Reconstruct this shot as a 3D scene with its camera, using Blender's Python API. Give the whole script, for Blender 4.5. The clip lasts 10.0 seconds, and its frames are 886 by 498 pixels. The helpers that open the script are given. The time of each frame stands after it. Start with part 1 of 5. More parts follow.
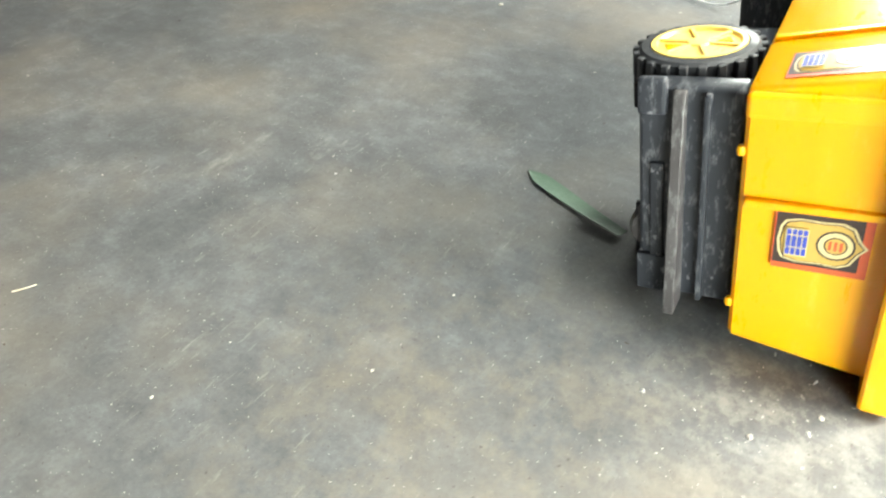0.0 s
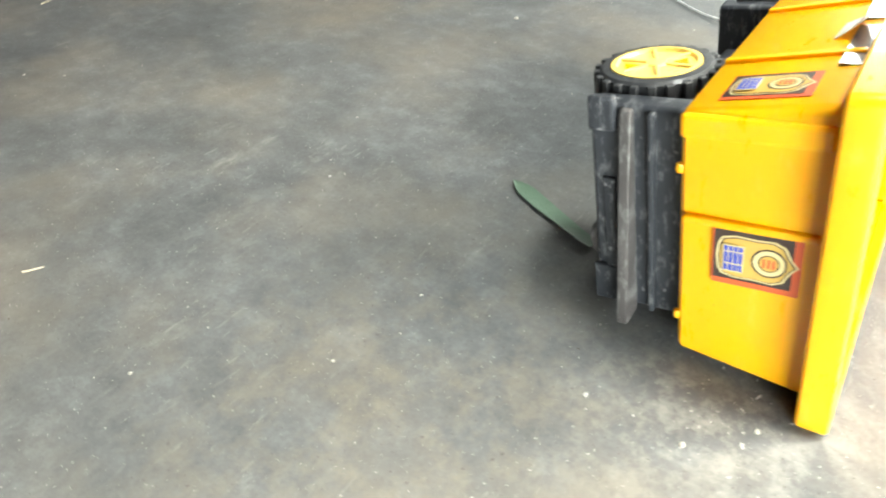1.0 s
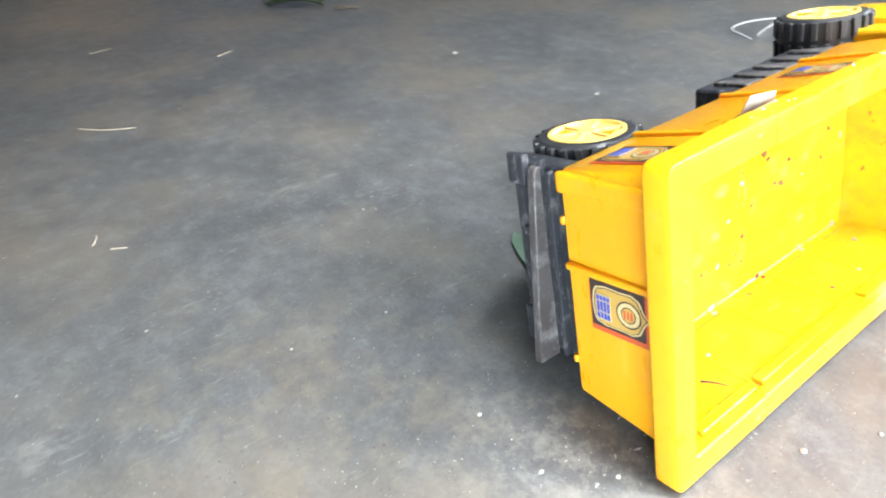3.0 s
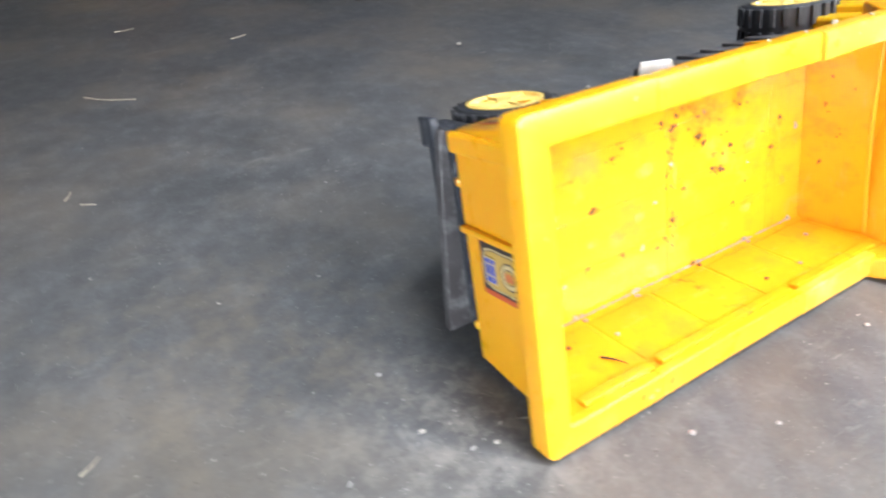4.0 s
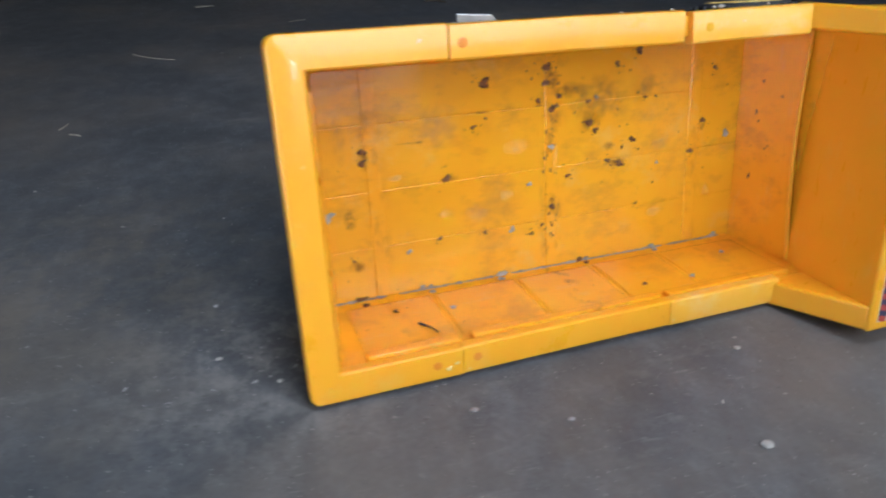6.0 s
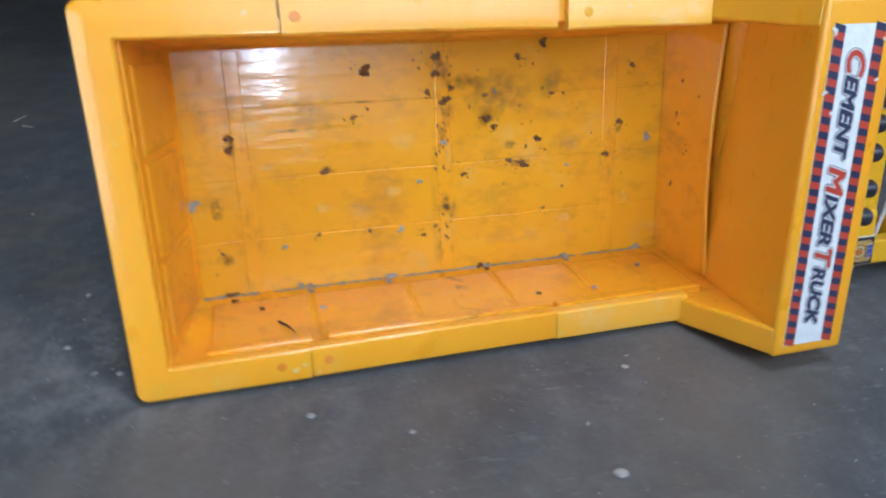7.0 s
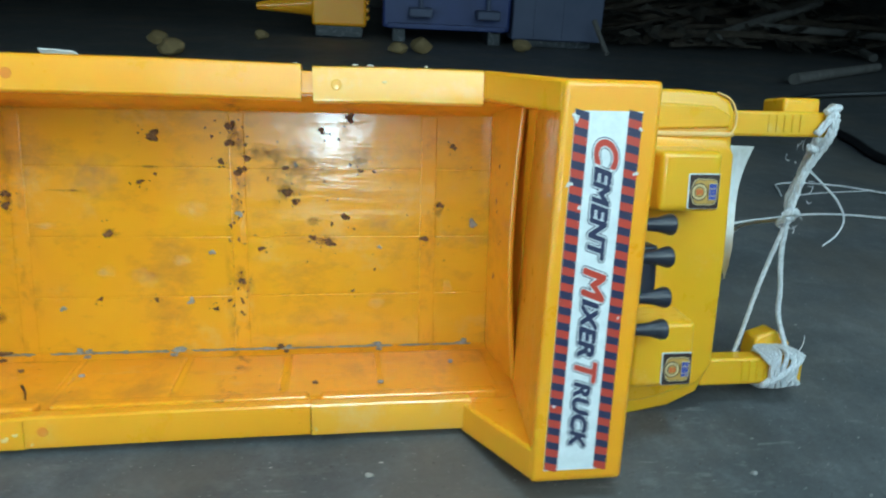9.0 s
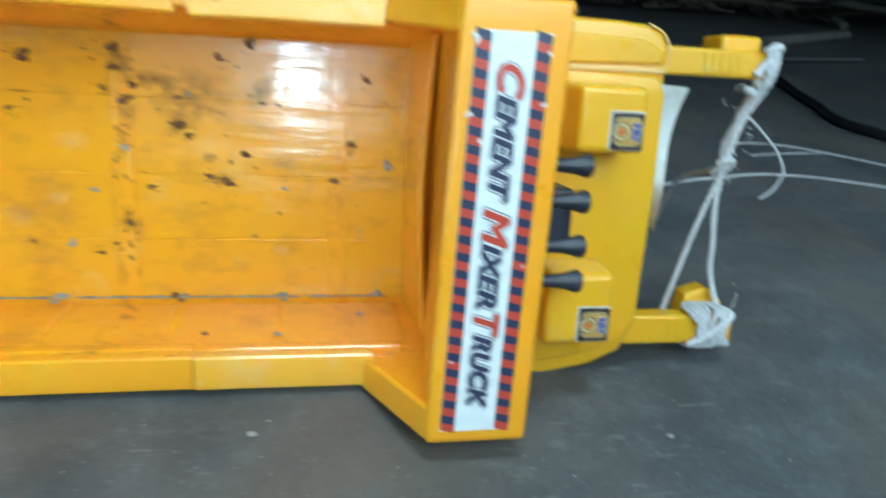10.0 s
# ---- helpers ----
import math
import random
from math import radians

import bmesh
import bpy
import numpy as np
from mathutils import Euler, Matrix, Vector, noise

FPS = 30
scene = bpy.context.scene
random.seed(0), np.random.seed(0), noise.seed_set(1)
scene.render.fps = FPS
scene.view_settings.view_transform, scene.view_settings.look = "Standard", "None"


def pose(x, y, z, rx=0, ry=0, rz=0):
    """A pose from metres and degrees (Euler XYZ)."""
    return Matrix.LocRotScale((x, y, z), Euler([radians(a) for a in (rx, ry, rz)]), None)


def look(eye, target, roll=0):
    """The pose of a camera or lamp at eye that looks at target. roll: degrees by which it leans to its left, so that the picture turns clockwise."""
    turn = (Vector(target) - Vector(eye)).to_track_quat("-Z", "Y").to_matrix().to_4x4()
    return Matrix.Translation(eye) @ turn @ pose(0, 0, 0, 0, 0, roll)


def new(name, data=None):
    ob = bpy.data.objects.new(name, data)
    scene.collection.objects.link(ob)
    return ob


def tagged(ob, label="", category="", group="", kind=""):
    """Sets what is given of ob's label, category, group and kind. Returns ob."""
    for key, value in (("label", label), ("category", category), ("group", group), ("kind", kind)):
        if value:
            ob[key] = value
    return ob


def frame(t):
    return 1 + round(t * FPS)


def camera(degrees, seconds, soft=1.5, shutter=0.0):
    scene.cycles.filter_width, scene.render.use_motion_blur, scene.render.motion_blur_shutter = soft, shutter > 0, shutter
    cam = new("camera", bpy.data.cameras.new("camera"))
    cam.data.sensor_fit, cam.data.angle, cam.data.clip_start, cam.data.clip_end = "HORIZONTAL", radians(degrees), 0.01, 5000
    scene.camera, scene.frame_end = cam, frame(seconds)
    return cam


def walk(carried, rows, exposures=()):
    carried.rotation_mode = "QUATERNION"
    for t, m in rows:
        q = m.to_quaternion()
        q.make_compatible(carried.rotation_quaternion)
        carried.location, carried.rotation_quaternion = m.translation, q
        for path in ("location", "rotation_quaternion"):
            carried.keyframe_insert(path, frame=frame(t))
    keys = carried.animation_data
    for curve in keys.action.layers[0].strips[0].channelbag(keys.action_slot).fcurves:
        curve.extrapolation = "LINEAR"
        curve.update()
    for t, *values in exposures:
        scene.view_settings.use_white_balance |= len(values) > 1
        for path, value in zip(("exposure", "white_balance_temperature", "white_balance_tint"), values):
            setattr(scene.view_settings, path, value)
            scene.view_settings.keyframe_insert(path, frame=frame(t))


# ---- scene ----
# camera and walk
cam = camera(65.9, 10.0, soft=2.0, shutter=0.85)
PATH = [
    (0, (-0.355, 0.09, 0.343), (0.933, 0.919, -0.944), 0.7),
    (0.5, (-0.347, 0.063, 0.351), (0.913, 0.96, -0.917), 0.3),
    (1, (-0.339, 0.029, 0.358), (0.876, 0.982, -0.914), -0.1),
    (1.5, (-0.328, -0.018, 0.359), (0.857, 1.018, -0.876), -0.4),
    (2, (-0.311, -0.063, 0.377), (0.776, 1.127, -0.807), -2.3),
    (2.2, (-0.298, -0.078, 0.376), (0.774, 1.137, -0.796), -2.4),
    (3.3, (-0.252, -0.176, 0.378), (0.588, 1.28, -0.705), -3.4),
    (3.5, (-0.238, -0.191, 0.376), (0.573, 1.286, -0.703), -3.6),
    (4, (-0.19, -0.224, 0.349), (0.603, 1.261, -0.73), -2.1),
    (4.5, (-0.14, -0.252, 0.332), (0.614, 1.281, -0.707), -0.5),
    (5, (-0.104, -0.278, 0.31), (0.566, 1.296, -0.724), -0.3),
    (6.3, (0.018, -0.327, 0.295), (0.488, 1.345, -0.697), 1.2),
    (6.5, (0.041, -0.327, 0.281), (0.517, 1.354, -0.692), 1.5),
    (7, (0.105, -0.332, 0.274), (0.476, 1.384, -0.685), 1.3),
    (7.5, (0.146, -0.351, 0.24), (0.419, 1.408, -0.671), 4.2),
    (8, (0.198, -0.341, 0.242), (0.445, 1.434, -0.644), 4.2),
    (8.5, (0.258, -0.334, 0.256), (0.504, 1.485, -0.538), 4.1),
    (9, (0.3, -0.328, 0.267), (0.473, 1.518, -0.485), 3.0),
    (9.5, (0.322, -0.322, 0.258), (0.446, 1.519, -0.514), 5.4),
    (10, (0.344, -0.302, 0.245), (0.597, 1.492, -0.601), 5.3),
]
EXPOSURES = [(0.0, 1.90, 6800, -3), (1.5, 1.85, 6750, -3), (2.2, 1.74, 6400, 0), (3.5, 1.44, 5980, 6), (4.1, 0.80, 5900, 8), (4.5, 0.24, 5820, 8), (5.2, -0.54, 5550, 8),
             (6.6, -0.76, 5180, 7), (7.0, -0.84, 5080, 4), (7.5, -0.90, 4950, -7), (8.0, -0.88, 4850, -15), (8.5, -0.86, 4800, -18), (9.5, -0.82, 4800, -21), (10.0, -0.64, 4850, -16)]
walk(cam, [(t, look(eye, target, roll)) for t, eye, target, roll in PATH], EXPOSURES)

# overcast daylight that comes in under the edge of the roof
world = bpy.data.worlds.new("world")
scene.world = world
world.use_nodes = True
wn = world.node_tree
sky = wn.nodes.new("ShaderNodeTexSky")
sky.sky_type, sky.sun_disc = "NISHITA", False
sky.sun_elevation, sky.sun_rotation = radians(36), radians(160)
sky.air_density, sky.dust_density = 1.0, 4.0
wn.links.new(sky.outputs[0], wn.nodes["Background"].inputs[0])
wn.nodes["Background"].inputs[1].default_value = 0.15
sun = new("sun", bpy.data.lights.new("sun", "SUN"))
sun.data.energy, sun.data.angle, sun.data.color = 0.5, radians(40), (1.0, 0.97, 0.93)
sun.matrix_world = look((1.4, -4.0, 3.1), (0, 0, 0))


def opening_fill(name, x0, x1, z0, z1, watts):
    """A fill lamp set in an added opening of the unseen front wall."""
    lamp = new(name, bpy.data.lights.new(name, "AREA"))
    lamp.data.shape, lamp.data.size, lamp.data.size_y, lamp.data.energy = "RECTANGLE", x1 - x0, z1 - z0, watts
    lamp.data.color = (0.97, 0.985, 1.0)
    lamp.matrix_world = look(((x0 + x1) / 2, -0.85, (z0 + z1) / 2), ((x0 + x1) / 2, 0, (z0 + z1) / 2))


# unseen lamps added to light the truck from front left and front right
opening_fill("gate_daylight", -1.65, -0.35, 0.02, 0.58, 20)
opening_fill("veranda_daylight", 0.0, 1.6, 0.48, 1.50, 17.5)
# a far lamp, added so its reflection makes the streak on the tray floor
# two more unseen lamps: glare on the upward faces, and fill from above
for name, eye, target, wide, high, watts in (("gap_daylight", (0.56, -6.0, 1.33), (0.2, 0.08, 0.17), 0.24, 0.46, 46), ("east_daylight", (4.55, 0.40, 1.45), (0, 0.40, 1.45), 1.7, 0.9, 32), ("skylight", (0.40, -0.38, 2.88), (0.40, -0.38, 0), 0.8, 0.6, 5.5)):
    lamp = new(name, bpy.data.lights.new(name, "AREA"))
    lamp.data.shape, lamp.data.size, lamp.data.size_y, lamp.data.energy = "RECTANGLE", wide, high, watts
    lamp.matrix_world = look(eye, target)
lamp.data.spread = radians(55)  # narrow cone keeps the added overhead lamp's light near the truck


# ---- materials ----
def mat(name, colour, rough=0.5, metal=0.0, coat=0.0, spec=0.5):
    m = bpy.data.materials.new(name)
    m.use_nodes = True
    b = m.node_tree.nodes["Principled BSDF"]
    b.inputs["Base Color"].default_value = (*colour, 1)
    b.inputs["Roughness"].default_value = rough
    b.inputs["Metallic"].default_value = metal
    b.inputs["Coat Weight"].default_value = coat
    b.inputs["Coat Roughness"].default_value = 0.12
    b.inputs["Specular IOR Level"].default_value = spec
    return m


def nd(m, kind, **inputs):
    n = m.node_tree.nodes.new(kind)
    for k, v in inputs.items():
        n.inputs[k.replace("_", " ")].default_value = v
    return n


def noise_node(m, scale, detail=6.0, rough=0.6, stretch=None):
    n = nd(m, "ShaderNodeTexNoise", Scale=scale, Detail=detail, Roughness=rough)
    tc = m.node_tree.nodes.new("ShaderNodeTexCoord")
    if stretch:
        mp = nd(m, "ShaderNodeMapping", Scale=stretch)
        m.node_tree.links.new(tc.outputs["Object"], mp.inputs[0])
        m.node_tree.links.new(mp.outputs[0], n.inputs["Vector"])
    else:
        m.node_tree.links.new(tc.outputs["Object"], n.inputs["Vector"])
    return n


def ramp(m, src, stops):
    r = m.node_tree.nodes.new("ShaderNodeValToRGB")
    el = r.color_ramp.elements
    while len(el) < len(stops):
        el.new(0.5)
    for e, (p, c) in zip(el, stops):
        e.position, e.color = p, (*c, 1) if len(c) == 3 else c
    m.node_tree.links.new(src, r.inputs[0])
    return r


def mix(m, fac, a, b, mode="MIX"):
    x = m.node_tree.nodes.new("ShaderNodeMix")
    x.data_type, x.blend_type = "RGBA", mode
    for sock, v in ((x.inputs[0], fac), (x.inputs[6], a), (x.inputs[7], b)):
        if isinstance(v, bpy.types.NodeSocket):
            m.node_tree.links.new(v, sock)
        elif isinstance(v, (int, float)):
            sock.default_value = v
        else:
            sock.default_value = (*v, 1)
    return x.outputs[2]


def finish(m, colour=None, rough=None, bump=None, strength=0.3, dist=0.002):
    b = m.node_tree.nodes["Principled BSDF"]
    if colour is not None:
        m.node_tree.links.new(colour, b.inputs["Base Color"])
    if rough is not None:
        m.node_tree.links.new(rough, b.inputs["Roughness"])
    if bump is not None:
        bp = nd(m, "ShaderNodeBump", Strength=strength, Distance=dist)
        m.node_tree.links.new(bump, bp.inputs["Height"])
        m.node_tree.links.new(bp.outputs[0], b.inputs["Normal"])
        m.node_tree.links.new(bp.outputs[0], b.inputs["Coat Normal"])
    return m


def bw(v):
    return (v, v, v)


def worn_plastic(name, base, dark, pale, rough=(0.25, 0.5), dirt=0.62, scale=1.0, smudge=0.0, wear=0.5, at=0.58, coat=0.15, glow=0.0):
    """Moulded plastic with faint mottling, scuffs that bleach it and small grime specks."""
    m = mat(name, base, 0.35, coat=coat, spec=0.45)
    p = m.node_tree.nodes["Principled BSDF"]
    p.inputs["Coat Roughness"].default_value = 0.10
    if glow:
        p.inputs["Subsurface Weight"].default_value = glow
        p.inputs["Subsurface Radius"].default_value = (1.0, 0.42, 0.04)
        p.inputs["Subsurface Scale"].default_value = 0.006
    big = noise_node(m, 9 * scale, 4)
    tone = ramp(m, big.outputs[0], [(0.3, dark), (0.7, base)]).outputs[0]
    scuff = noise_node(m, 30 * scale, 8, 0.7, (1, 3, 1))
    tone = mix(m, ramp(m, scuff.outputs[0], [(at, bw(0)), (at + 0.17, bw(wear))]).outputs[0], tone, pale)
    if smudge:
        film = noise_node(m, 22 * scale, 7, 0.72, (1, 1, 1.8))
        tone = mix(m, ramp(m, film.outputs[0], [(0.50, bw(0)), (0.72, bw(smudge))]).outputs[0], tone, (0.22, 0.13, 0.05))
    speck = noise_node(m, 170 * scale, 5, 0.55)
    gate = noise_node(m, 14 * scale, 3)
    spot = mix(m, 1.0, ramp(m, speck.outputs[0], [(dirt, bw(0)), (dirt + 0.05, bw(0.8))]).outputs[0],
               ramp(m, gate.outputs[0], [(0.48, bw(0)), (0.6, bw(1))]).outputs[0], "MULTIPLY")
    tone = mix(m, spot, tone, (0.13, 0.075, 0.03))
    rg = ramp(m, scuff.outputs[0], [(0.35, bw(rough[0])), (0.7, bw(rough[1]))]).outputs[0]
    return finish(m, tone, rg, big.outputs[0], 0.25, 0.003)


YELLOW = worn_plastic("yellow_plastic", (0.92, 0.440, 0.007), (0.88, 0.395, 0.006), (0.88, 0.51, 0.08), dirt=0.72, coat=0.42, glow=0.35, wear=0.6, at=0.56)
CAB = worn_plastic("cab_plastic", (0.83, 0.490, 0.006), (0.80, 0.445, 0.005), (0.86, 0.59, 0.20), dirt=0.74, coat=0.4, glow=0.3)
BED = worn_plastic("bed_plastic", (0.92, 0.417, 0.006), (0.87, 0.357, 0.005), (0.86, 0.46, 0.09), (0.11, 0.27), 0.67, smudge=0.40, wear=0.65, at=0.57, coat=0.38, glow=0.3)
_r = noise_node(BED, 32, 4, 0.55, (0.45, 1, 2.6))
_b = nd(BED, "ShaderNodeBump", Strength=0.24, Distance=0.0016)
BED.node_tree.links.new(_r.outputs[0], _b.inputs["Height"])
_old = [k for k in BED.node_tree.nodes if k.type == "BUMP" and k != _b][0]
BED.node_tree.links.new(_old.outputs[0], _b.inputs["Normal"])
BED.node_tree.links.new(_b.outputs[0], BED.node_tree.nodes["Principled BSDF"].inputs["Normal"])
BED.node_tree.links.new(_b.outputs[0], BED.node_tree.nodes["Principled BSDF"].inputs["Coat Normal"])


def grimy_joints(m, centres, width):
    """Brown grime rubbed into the tray floor along its cross ribs."""
    tc = m.node_tree.nodes.new("ShaderNodeTexCoord")
    sep = m.node_tree.nodes.new("ShaderNodeSeparateXYZ")
    m.node_tree.links.new(tc.outputs["Object"], sep.inputs[0])
    bsdf = m.node_tree.nodes["Principled BSDF"]
    tone = bsdf.inputs["Base Color"].links[0].from_socket
    n = noise_node(m, 60, 7, 0.7, (1.4, 1, 0.6))
    for c, amount in centres:
        d = nd(m, "ShaderNodeMath")
        d.operation = "SUBTRACT"
        m.node_tree.links.new(sep.outputs[0], d.inputs[0])
        d.inputs[1].default_value = c
        a = nd(m, "ShaderNodeMath")
        a.operation = "ABSOLUTE"
        m.node_tree.links.new(d.outputs[0], a.inputs[0])
        k = nd(m, "ShaderNodeMath")
        k.operation = "DIVIDE"
        m.node_tree.links.new(a.outputs[0], k.inputs[0])
        k.inputs[1].default_value = width
        near = ramp(m, k.outputs[0], [(0.0, bw(1)), (1.0, bw(0))]).outputs[0]
        f = mix(m, 1.0, near, ramp(m, n.outputs[0], [(0.50, bw(0)), (0.66, bw(amount))]).outputs[0], "MULTIPLY")
        tone = mix(m, f, tone, (0.16, 0.085, 0.03))
    m.node_tree.links.new(tone, bsdf.inputs["Base Color"])


grimy_joints(BED, ((0.2065, 0.9), (0.0675, 0.45), (0.336, 0.35)), 0.011)
# paler yellow for the two rim stretches nearest the cab
PALE_RIM = worn_plastic("pale_rim_plastic", (0.90, 0.49, 0.045), (0.90, 0.45, 0.02), (0.88, 0.60, 0.22), dirt=0.73, coat=0.5, glow=0.3, wear=0.6, at=0.50)
PLUG = worn_plastic("orange_plug", (0.80, 0.27, 0.012), (0.70, 0.22, 0.010), (0.80, 0.42, 0.10), dirt=0.72)
WORN = worn_plastic("bleached_plastic", (0.80, 0.58, 0.22), (0.82, 0.52, 0.14), (0.82, 0.68, 0.40), dirt=0.75)
HUB = worn_plastic("hub_plastic", (0.85, 0.63, 0.19), (0.82, 0.58, 0.14), (0.85, 0.68, 0.28), dirt=0.72)
DARK = worn_plastic("dark_plastic", (0.036, 0.040, 0.050), (0.024, 0.026, 0.033), (0.22, 0.225, 0.24), (0.35, 0.6), 0.7, 2.2, wear=0.8, at=0.52)
_s = noise_node(DARK, 150, 3, 0.6, (1, 1, 0.6))
_p = DARK.node_tree.nodes["Principled BSDF"]
finish(DARK, mix(DARK, ramp(DARK, _s.outputs[0], [(0.64, bw(0)), (0.70, bw(0.6))]).outputs[0], _p.inputs["Base Color"].links[0].from_socket, (0.34, 0.34, 0.36)))
DUSTY = worn_plastic("dusty_plastic", (0.095, 0.088, 0.09), (0.045, 0.039, 0.040), (0.25, 0.248, 0.25), (0.5, 0.75), 0.70, 2.0, wear=0.7, at=0.50)
TYRE = worn_plastic("tyre_plastic", (0.034, 0.035, 0.040), (0.022, 0.023, 0.027), (0.16, 0.165, 0.175), (0.45, 0.7), 0.7, 2.5)
HORN = worn_plastic("horn_plastic", (0.028, 0.032, 0.05), (0.02, 0.022, 0.035), (0.1, 0.11, 0.14), (0.3, 0.5), 0.75)
MUD = finish(mat("dried_mud", (0.11, 0.06, 0.03), 0.9, spec=0.12))
_m = noise_node(MUD, 300, 4)
finish(MUD, ramp(MUD, _m.outputs[0], [(0.3, (0.075, 0.038, 0.018)), (0.7, (0.27, 0.135, 0.055))]).outputs[0], None, _m.outputs[0], 0.5)
CEMENT = mat("dried_cement", (0.34, 0.33, 0.36), 0.85)
_m = noise_node(CEMENT, 260, 5)
finish(CEMENT, ramp(CEMENT, _m.outputs[0], [(0.3, (0.22, 0.19, 0.155)), (0.7, (0.44, 0.40, 0.35))]).outputs[0], None, _m.outputs[0], 0.5)


def stain(name, colour, amount):
    """A thin film of dried dirt that fades out towards its ragged edge."""
    m = mat(name, colour, 0.6, spec=0.3)
    tc = m.node_tree.nodes.new("ShaderNodeTexCoord")
    far = m.node_tree.nodes.new("ShaderNodeVectorMath")
    far.operation = "DISTANCE"
    flat = nd(m, "ShaderNodeMapping", Scale=(1, 0, 1))
    m.node_tree.links.new(tc.outputs["Generated"], flat.inputs[0])
    m.node_tree.links.new(flat.outputs[0], far.inputs[0])
    far.inputs[1].default_value = (0.5, 0.0, 0.5)
    fade = ramp(m, far.outputs["Value"], [(0.08, bw(1)), (0.34, bw(0))]).outputs[0]
    n = noise_node(m, 170, 6, 0.68)
    rag = ramp(m, n.outputs[0], [(0.36, bw(0)), (0.68, bw(amount))]).outputs[0]
    a = mix(m, 1.0, fade, rag, "MULTIPLY")
    m.node_tree.links.new(a, m.node_tree.nodes["Principled BSDF"].inputs["Alpha"])
    return m


MUD_FILM = stain("mud_film", (0.14, 0.075, 0.03), 0.42)
OLIVE_FILM = stain("olive_film", (0.30, 0.19, 0.05), 0.35)
PALE_FILM = stain("bleached_film", (0.84, 0.66, 0.26), 0.22)
GREY_FILM = stain("grey_film", (0.42, 0.33, 0.20), 0.18)


def printed(name, colour, rough=0.35):
    m = mat(name, colour, rough, coat=0.8)
    n = noise_node(m, 160, 5, 0.7)
    c2 = tuple(min(1, 0.82 * v + 0.02) for v in colour)
    return finish(m, ramp(m, n.outputs[0], [(0.35, colour), (0.75, c2)]).outputs[0])


WHITE = printed("white_print", (0.86, 0.89, 0.90))
RED = printed("red_print", (0.50, 0.055, 0.03))
ORANGE = printed("orange_print", (0.66, 0.10, 0.025))
NAVY = printed("navy_print", (0.025, 0.03, 0.085))
BLUE = printed("blue_print", (0.04, 0.07, 0.42))
BROWN = printed("brown_print", (0.035, 0.018, 0.014))
GOLD = printed("gold_print", (0.58, 0.37, 0.08))
PALE_GOLD = printed("pale_gold_print", (0.70, 0.58, 0.30))
STRING = mat("white_string", (0.70, 0.71, 0.74), 0.85)
_m = noise_node(STRING, 900, 3, 0.6, (1, 1, 0.35))
finish(STRING, ramp(STRING, _m.outputs[0], [(0.3, (0.5, 0.5, 0.53)), (0.65, (0.78, 0.79, 0.82))]).outputs[0], None, _m.outputs[0], 0.6, 0.001)
PAPER = mat("paper", (0.8, 0.82, 0.82), 0.7)
_m = noise_node(PAPER, 90, 4)
finish(PAPER, ramp(PAPER, _m.outputs[0], [(0.4, (0.78, 0.8, 0.8)), (0.75, (0.6, 0.6, 0.56))]).outputs[0])
BLACK_RUBBER = finish(mat("black_rubber", (0.012, 0.012, 0.014), 0.5))


